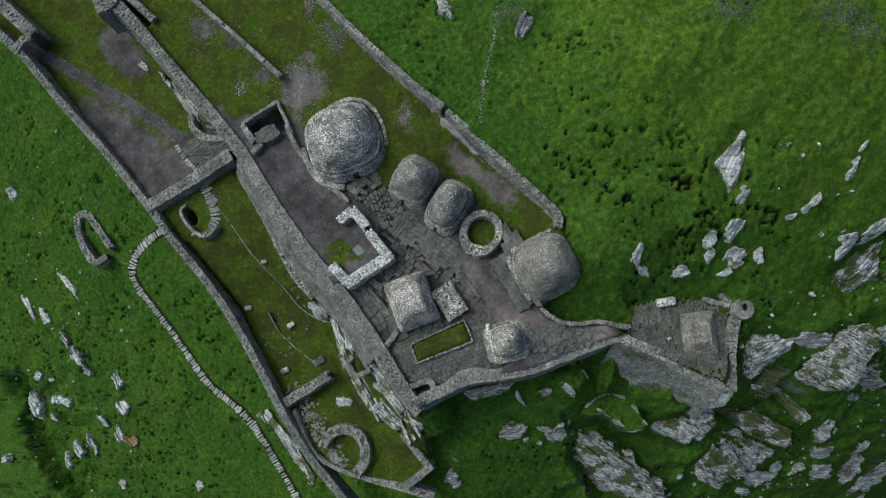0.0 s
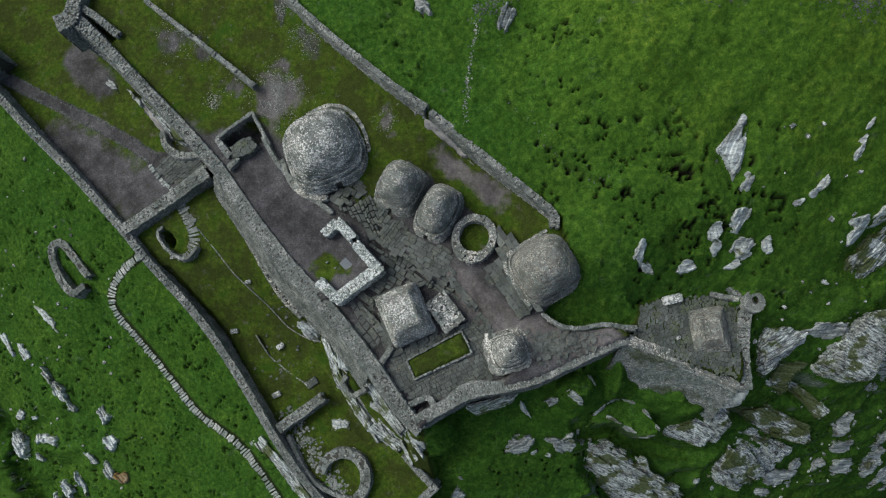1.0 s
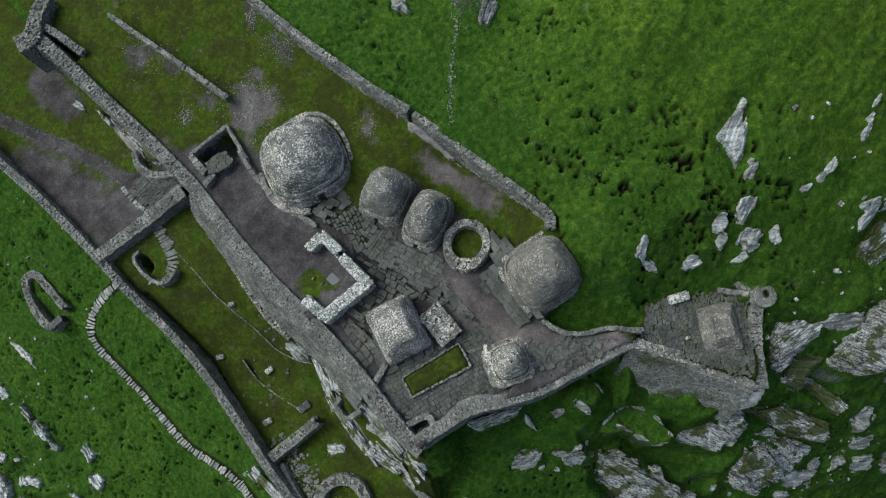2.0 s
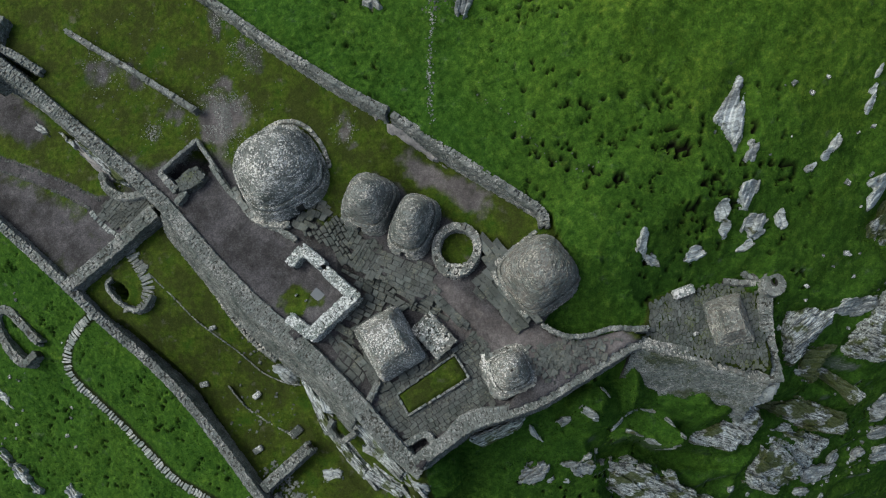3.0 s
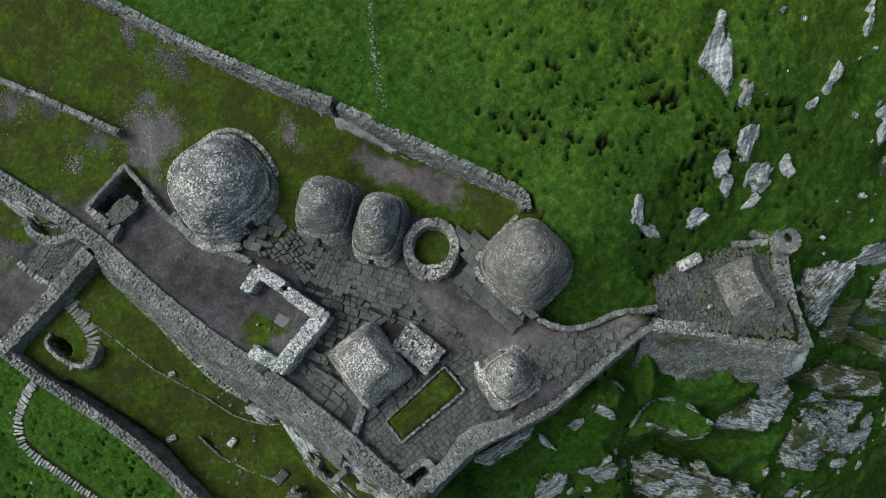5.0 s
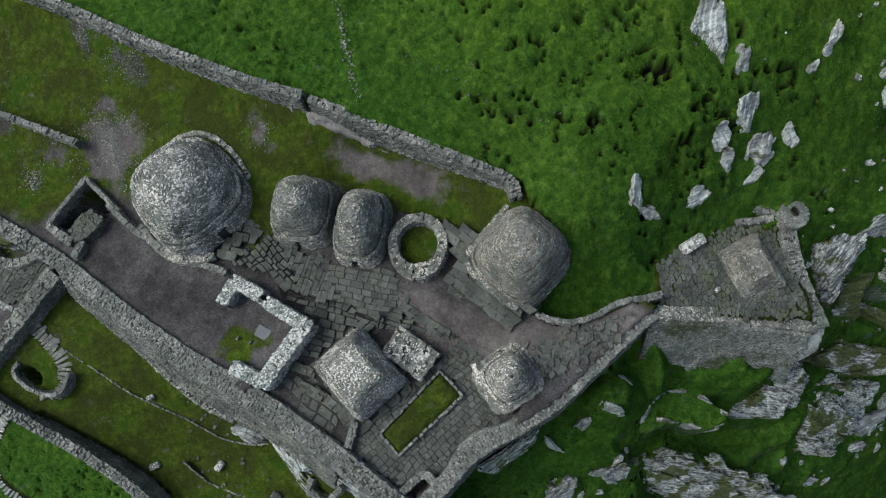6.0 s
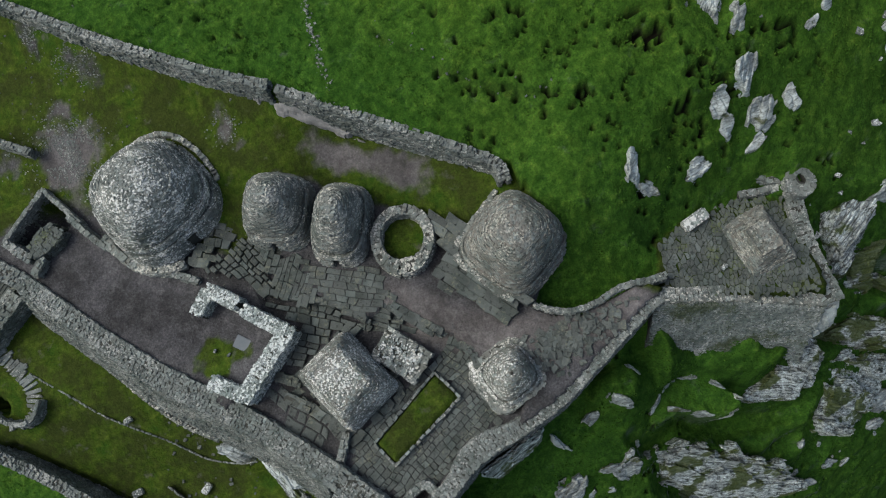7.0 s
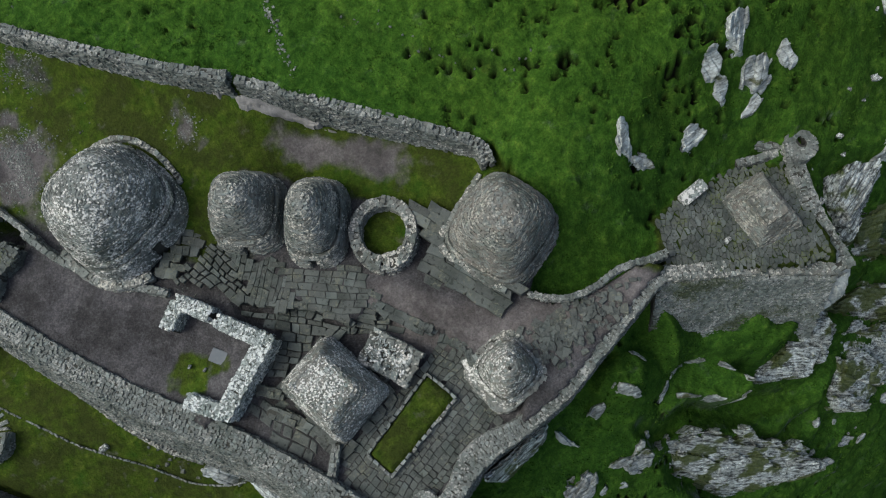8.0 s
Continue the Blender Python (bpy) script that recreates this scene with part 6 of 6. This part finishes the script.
TERRACE = [(-18.6, 6.6, 2.4, 1.2, -50, 0.5), (-16.2, -2.9, 1.8, 1.3, -30, 0.4), (-8.3, -5.0, 1.8, 1.2, -50, 0.7)]
box_at(-6.85, 17.25, 4.64, 0.5, 0.36, 0.16, 20, M_QUARTZ, "capstone", "single pale stone on a cell's crown", "stone", 8, 0.04)

# a dark plug in the pale cell's crown, painted as a small smoke hole's shade
bm = bmesh.new()
bmesh.ops.create_cone(bm, cap_ends=True, segments=14, radius1=0.1, radius2=0.09, depth=0.12, matrix=Matrix.Translation((0.75, 2.05, 3.5)))
hole = bpy.data.meshes.new("smoke_hole")
bm.to_mesh(hole)
bm.free()
hole.materials.append(M_SHADE)
part("smoke_hole", hole, ob_small, "dark plug standing for the shade in a smoke hole")

rs = np.random.RandomState(21)
for rocks, brood in ((EAST, 0), (TOP, 0), (CRAGS, 1), (WEST, 0), (TERRACE, 0)):
    for x, y, ln, wd, rot, h in rocks:
        outcrop(x, y, ln * (1.05 if rocks is EAST else 1.35), wd * (1.3 if rocks is EAST else 1.55), rot, min(h, 0.75) if rocks is TERRACE else h * 1.2, mat=M_BRIGHT if rocks is EAST or rocks is WEST else None)
        for k in range(brood):                # lesser rocks broken off beside it
            an, q = rs.uniform(0, 6.28), rs.uniform(0.6, 0.95)
            px, py = x + math.cos(an) * ln * q, y + math.sin(an) * wd * (q + 0.3)
            if not (inside(INNER, np.array([px]), np.array([py]))[0] or inside(PLAT, np.array([px]), np.array([py]))[0]):
                outcrop(px, py, ln * rs.uniform(0.2, 0.45), wd * rs.uniform(0.25, 0.5) + 0.2, rot + rs.uniform(-25, 25), h * rs.uniform(0.3, 0.6))
KINDS = {"smooth": ("smooth blue-white slab of bedrock under the walls", M_SMOOTH), "bedded": ("pale bedded crag with dark cracks above the grassy cliff", M_MASS),
         "mossy": ("mossy bedded crag half covered by turf", M_GREEN), "bright": ("sharp triangular white rock standing out of the hill", M_BRIGHT)}
for corners, strike, bed, face in MASSES:
    crag(corners, strike, bed, *KINDS[face])
outcrop(-2.5, 20.35, 7.2, 0.9, -46, 0.7, mat=M_LEDGE, label="pale smooth ledge of rock along the retaining wall's foot", name="rock_ledge", period=0.35)
outcrop(-31.5, 28.6, 8.0, 1.0, -52, 0.8, mat=M_LEDGE, label="long smooth ledge of grey rock under the enclosure wall", name="rock_ledge", period=0.35)
outcrop(-46.8, -7.2, 2.6, 1.5, -45, 0.9, mat=M_ORANGE, label="boulder with bright orange lichen on the slope")
for x, y, s, r in ((-22.4, 0.6, 0.9, 20), (-18.8, 1.4, 1.2, 30), (-26.3, 7.3, 0.8, 0), (-21.7, 5.3, 0.8, 30), (-23.6, 11.6, 0.6, 10), (15.2, 1.9, 0.45, 10)):
    box_at(x, y, zat(x, y) + 0.12, s, s * 0.62, 0.4, r, M_ROCK, "boulder", "pale flat-topped boulder lying in the grass", "boulder", 5, 0.06)

box_at(15.15, 5.2, zat(15.15, 5.2) + 0.3, 1.7, 0.75, 0.7, 8, M_QUARTZ, "boulder", "long white quartz boulder beside the outer platform", "boulder", 5, 0.1)
ENC_ROCKS = [(-33.6, 31.2, 3.5, 0.7, -52, 0.9), (-36.3, 33.2, 2.6, 0.8, -50, 0.5)]
for x, y, ln, wd, rot, h in ENC_ROCKS:
    outcrop(x, y, ln, wd, rot, h, label="pale bedrock strata along the enclosure wall's foot")

for x, y, ln, wd, rot, h in ((8.6, -3.75, 1.6, 0.5, 40, 0.4), (10.0, -3.1, 1.8, 0.45, 8, 0.4), (11.7, -3.3, 1.7, 0.45, -25, 0.4), (12.95, -4.4, 1.5, 0.45, -55, 0.4), (13.9, -5.9, 1.3, 0.6, -50, 0.6), (12.9, -6.7, 1.8, 0.6, 15, 0.6),
                             (11.4, -5.9, 1.6, 0.5, -40, 0.5), (9.9, -4.85, 1.8, 0.45, -30, 0.4), (6.2, -2.2, 2.2, 0.9, -40, 0.7), (7.8, -0.9, 1.8, 0.4, -60, 0.5), (4.2, -2.6, 1.6, 0.8, 20, 0.7), (5.5, -6.0, 1.8, 0.8, 30, 0.7), (3.9, -6.2, 1.5, 0.6, -10, 0.5), (6.6, -5.8, 0.9, 0.7, 40, 0.6)):
    outcrop(x, y, ln, wd, rot, h, label="broken pale rock rim of a turf ledge below the walls")
outcrop(1.75, -3.1, 2.3, 0.7, -62, 1.0, mat=M_SMOOTH, label="smooth white fallen slab below the cliff wall", period=0.9)
for x, y, s, r in ((18.9, -12.4, 0.9, 20), (21.3, -13.8, 0.7, 70), (22.1, -16.0, 1.2, -30), (23.6, -16.8, 0.8, 15), (27.2, -15.0, 1.1, 0), (18.3, -14.7, 0.8, 40), (19.8, -16.6, 1.0, -10), (30.3, -16.8, 0.9, 60), (7.0, -6.8, 0.7, 30)):
    outcrop(x, y, s * 1.3, s * 0.9, r, s * 0.55, label="angular pale boulder on the grassy cliff slope", name="boulder", mat=M_CRAG)
wall("wall_turret_arm", [(19.3, 6.6, -1.3, 0.6), (20.4, 5.7, -1.2, 0.6), (21.4, 4.9, -1.1, 0.6)], M_WALL, "low ruined wall arm beside the round turret", (0.05, 0.1), keep=30, deep=1.2)
wall("wall_turret_kerb", [(18.6, 5.4, -1.5, 0.35), (20.9, 4.7, -1.4, 0.35)], M_WALL, "short low wall edging the outer platform", (0.05, 0.1), keep=30, deep=1.0)

# ---- loose stones ----
rs = np.random.RandomState(9)


def near_line(pts, n, spread):
    P, _ = resample([(*p, 0, 0) for p in pts], 0.2)
    k = rs.randint(0, len(P), n)
    return [(P[i, 0] + rs.normal(0, spread), P[i, 1] + rs.normal(0, spread)) for i in k]


beds = tagged(new("bedrock_strata", None), "fan of upright pale bedrock plates below the enclosure wall", "rock")
st = []
for x, y in near_line([(-15.6, 6.2), (-16.0, 3.7), (-15.4, 1.7), (-14.9, -0.8), (-12.9, -3.3), (-10.6, -5.2), (-8.4, -6.2)], 46, 0.5) + near_line([(-13.9, 3.8), (-12.4, 0.6), (-10.6, -2.6), (-9.0, -4.8)], 30, 0.5):
    if inside(INNER, np.array([x]), np.array([y]))[0]:
        continue
    an = radians(-58) + rs.normal(0, 0.13)
    k = rs.uniform(0.7, 1.4)
    st.append(((x, y, zat(x, y) - 0.25), axes((math.cos(an), math.sin(an), rs.uniform(-.25, .15)), (rs.normal(0, .2), rs.normal(0, .2), 1), k * rs.uniform(1.0, 2.2), rs.uniform(0.14, 0.4), k * rs.uniform(0.7, 1.3))))
lay(beds, st, M_CRAG, 170, (-13, 0), "plate", "plates")
wall("stone_pen", [(-14.3, 1.6, -4.6, 0.35), (-14.9, 1.0, -4.8, 0.35), (-14.1, -0.4, -4.9, 0.35), (-12.7, 0.2, -4.2, 0.35)], M_WALL, "small three-sided stone pen on the rock slope", (0.03, 0.05), size=0.24, keep=40, deep=1.0, kind="", category="stone pen")
scatter("path_edge_stones", near_line([(-47.8, 36.4), (-43.1, 33.1), (-38.9, 30.4), (-34.4, 27.3), (-31.3, 24.9)], 160, 0.07) + near_line([(-49.3, 35.9), (-46.3, 34.0), (-43.1, 31.9), (-38.2, 28.7), (-34.4, 26.0), (-32.5, 24.4)], 160, 0.08), M_PAVE, "stones edging an earth path through the court", rs, (0.08, 0.24))
pebbles = [(x + rs.normal(0, r), y + rs.normal(0, r)) for x, y, r, k in [(-17.6, 27.3, 1.2, 1500)] + [(x, y, r * 0.5, 160) for x, y, r in SPOTS] for _ in range(k)]
scatter("gravel", [q for q in pebbles if vnoise(np.array([q[0] / 1.1]), np.array([q[1] / 1.1]), 3)[0] < 0.12], M_WALL, "patches of loose grey gravel on the mown terrace", rs, (0.04, 0.11))
scatter("hill_stones", near_line([(-0.85, 20.7), (-0.75, 21.7), (-0.6, 22.6), (-0.33, 24.2), (0.1, 25.9), (0.46, 27.1), (0.94, 28.7), (1.2, 30.4)], 150, 0.15), M_WALL, "line of small stones in a hillside runnel", rs, (0.05, 0.17))
scatter("hill_stones", near_line(CREASE, 26, 0.25), M_MOSS, "few mossy stones along a crease in the hill", rs, (0.06, 0.16))
scatter("garden_stones", near_line([(-21.5, -1.5), (-19.5, -4.5), (-18.4, -6.5)], 260, 0.6) + near_line([(-16.8, -9.0), (-17.4, -8.0)], 120, 0.5), M_WALL, "tumbled stones on the lowest terrace", rs, (0.12, 0.32))
scatter("garden_stones", near_line([(-22.9, 5.5), (-21.0, 2.5), (-19.5, 4.0)], 45, 1.2) + near_line([(-22, 9.5), (-18.5, 8.5)], 40, 1.0), M_PAVE, "loose stones scattered over the garden terrace", rs, (0.08, 0.3))
scatter("terrace_stones", [(rs.uniform(-30, -12), rs.uniform(22, 38)) for _ in range(220)], M_PAVE, "small stones strewn on the mown terrace", rs, (0.05, 0.15))
scatter("court_stones", [q for q in ((5 + rs.normal(0, 2.0), 2.4 + rs.normal(0, 0.6)) for _ in range(260)) if inside(INNER, np.array([q[0]]), np.array([q[1]]))[0]], M_PAVE, "flat stones sunk in the earth of the court", rs, (0.15, 0.5), -0.02)
scatter("court_gravel", [q for q in ((rs.uniform(-24, -9), rs.uniform(4, 24)) for _ in range(2600)) if 1.2 < 0.72 * q[0] + 0.69 * q[1] < 5], M_PAVE, "small stones trodden into the earth court", rs, (0.04, 0.12))
scatter("slope_stones", [(rs.uniform(22, 44), rs.uniform(-16, 6)) for _ in range(160)] + [(rs.uniform(20, 32), rs.uniform(5, 17)) for _ in range(14)], M_ROCK, "pale stones strewn over the cliff slope", rs, (0.12, 0.45))
scatter("slope_stones", [(rs.uniform(-66, -42), rs.uniform(-14, 30)) for _ in range(90)], M_ROCK, "pale stones strewn over the western slope", rs, (0.12, 0.4))
scatter("hill_gravel", [(x + rs.normal(0, a), y + rs.normal(0, b)) for x, y, a, b, k in ((26.3, 25.0, 1.3, 0.6, 400), (28.4, 23.5, 0.8, 0.5, 200), (19.0, 26.1, 1.2, 0.5, 300), (2.4, 29.9, 0.8, 0.6, 250)) for _ in range(k)], M_PAVE, "patches of grey scree on the hilltop", rs, (0.05, 0.15))

# ---- paving, piece by piece ----
crazy("paving_upper", PAVED[0], M_PAVE, "worn grey flagstones before the beehive cells", radians(-35), 0.36, 1.8, 110, lambda x, y: 0.9, lambda x, y: x > -7.2 and y > 9.0)
crazy("paving_upper_middle", PAVED[0], M_PAVE, "narrow grey flagstones before a beehive cell", radians(48), 0.3, 2.4, 90, lambda x, y: 0.88, lambda x, y: -9.3 < x <= -7.2)
crazy("paving_upper_west", PAVED[0], M_PAVE, "mossy flagstones between chapel and beehive cells", radians(-70), 0.36, 1.6, 90, lambda x, y: 0.86, lambda x, y: x <= -9.3, gap=0.05)
pave("paving_ledge", [(-3.95, 9.1), (-3.16, 7.7), (-2.33, 6.2), (-1.85, 6.5), (-2.7, 8.1), (-3.3, 9.5)], M_PAVE, "grey kerb slabs edging the raised path", radians(-57), (0.3, 0.4), (0.5, 1.0), 40, lambda x, y: 0.92, skip=0.0)
crazy("paving_apron", [(-30.5, 24.7), (-28.9, 23.9), (-27.0, 23.8), (-26.2, 22.9), (-29.2, 21.0), (-31.6, 23.4)], M_PAVE, "fan of worn stones between the court and the cross wall", radians(35), 0.3, 1.8, 0, lambda x, y: zat(x, y) + 0.12, rough=0.04, jitter=0.3)
crazy("paving_court", PAVED[2], M_PAVE, "uneven grey crazy paving round the grave plot", radians(20), 0.34, 1.4, 200, lambda x, y: 0.0, lambda x, y: not inside(PLOT, np.array([x]), np.array([y]))[0] and not inside(BOX, np.array([x]), np.array([y]))[0])
crazy("paving_middle", PAVED[3], M_PAVE, "broken boulders and slabs between chapel and oratory", radians(-40), 0.42, 1.5, 90, lambda x, y: 0.12, rough=0.1, gap=0.03, skip=0.04)
crazy("paving_west", PAVED[4], M_PAVE, "sunken flagstones with grass joints beside the oratory", radians(-60), 0.6, 1.4, 40, lambda x, y: 0.0, skip=0.2, gap=0.06)
pave("paving_oratory_foot", PAVED[5], M_PAVE, "flat stone footing round the oratory", radians(17.5), (0.4, 0.6), (0.4, 0.9), 120, lambda x, y: 0.14)
pave("paving_cell_steps", PAVED[6], M_PAVE, "broad stone steps before the square-based cell", radians(-63), (0.5, 0.5), (0.45, 1.3), 150,
     lambda x, y: 0.92 + 0.2 * min(4, max(0, math.floor((0.891 * x + 0.454 * y - 3.29) / 0.5))), 0.012, 0.02, skip=0.0, thick=0.5, fill=1.12)
crazy("paving_platform", [(11.0, 2.0), (12.3, 1.0), (14.5, 0.2), (17, -1.0), (20.1, -2.3), (20.4, 0), (20.8, 4.0), (19.0, 5.4), (15.0, 5.4), (12.4, 4.8)], M_MOSS, "mossy irregular paving on the outer platform", radians(70), 0.25, 1.75, 215, lambda x, y: zat(x, y) + 0.0, gap=0.018, jitter=0.42, loose=True, near=(13, 2), rough=0.05)
pave("paving_gate", [(2.2, 3.0), (3.5, 3.8), (5.5, 2.9), (9.5, 2.6), (8.8, 2.3), (5.6, 1.9), (2.6, 0.9)], M_PAVE, "worn flat stones sunk in the earth court", radians(20), (0.5, 0.8), (0.5, 0.9), 60, lambda x, y: 0.86, skip=0.72)
pave("paving_cell_a", PAVED[7], M_PAVE, "flagstones at the largest cell's doorway", radians(-40), (0.4, 0.6), (0.4, 0.9), 60, lambda x, y: 0.7)
pave("paving_small_cell", [(-1.35, 3.8), (2.1, 3.95), (2.7, 0.95), (-0.65, 0.45)], M_ORAT, "square stone footing of the small pale cell", radians(7), (0.3, 0.45), (0.35, 0.7), 60, lambda x, y: 0.72, 0.01, 0.02, skip=0.0)
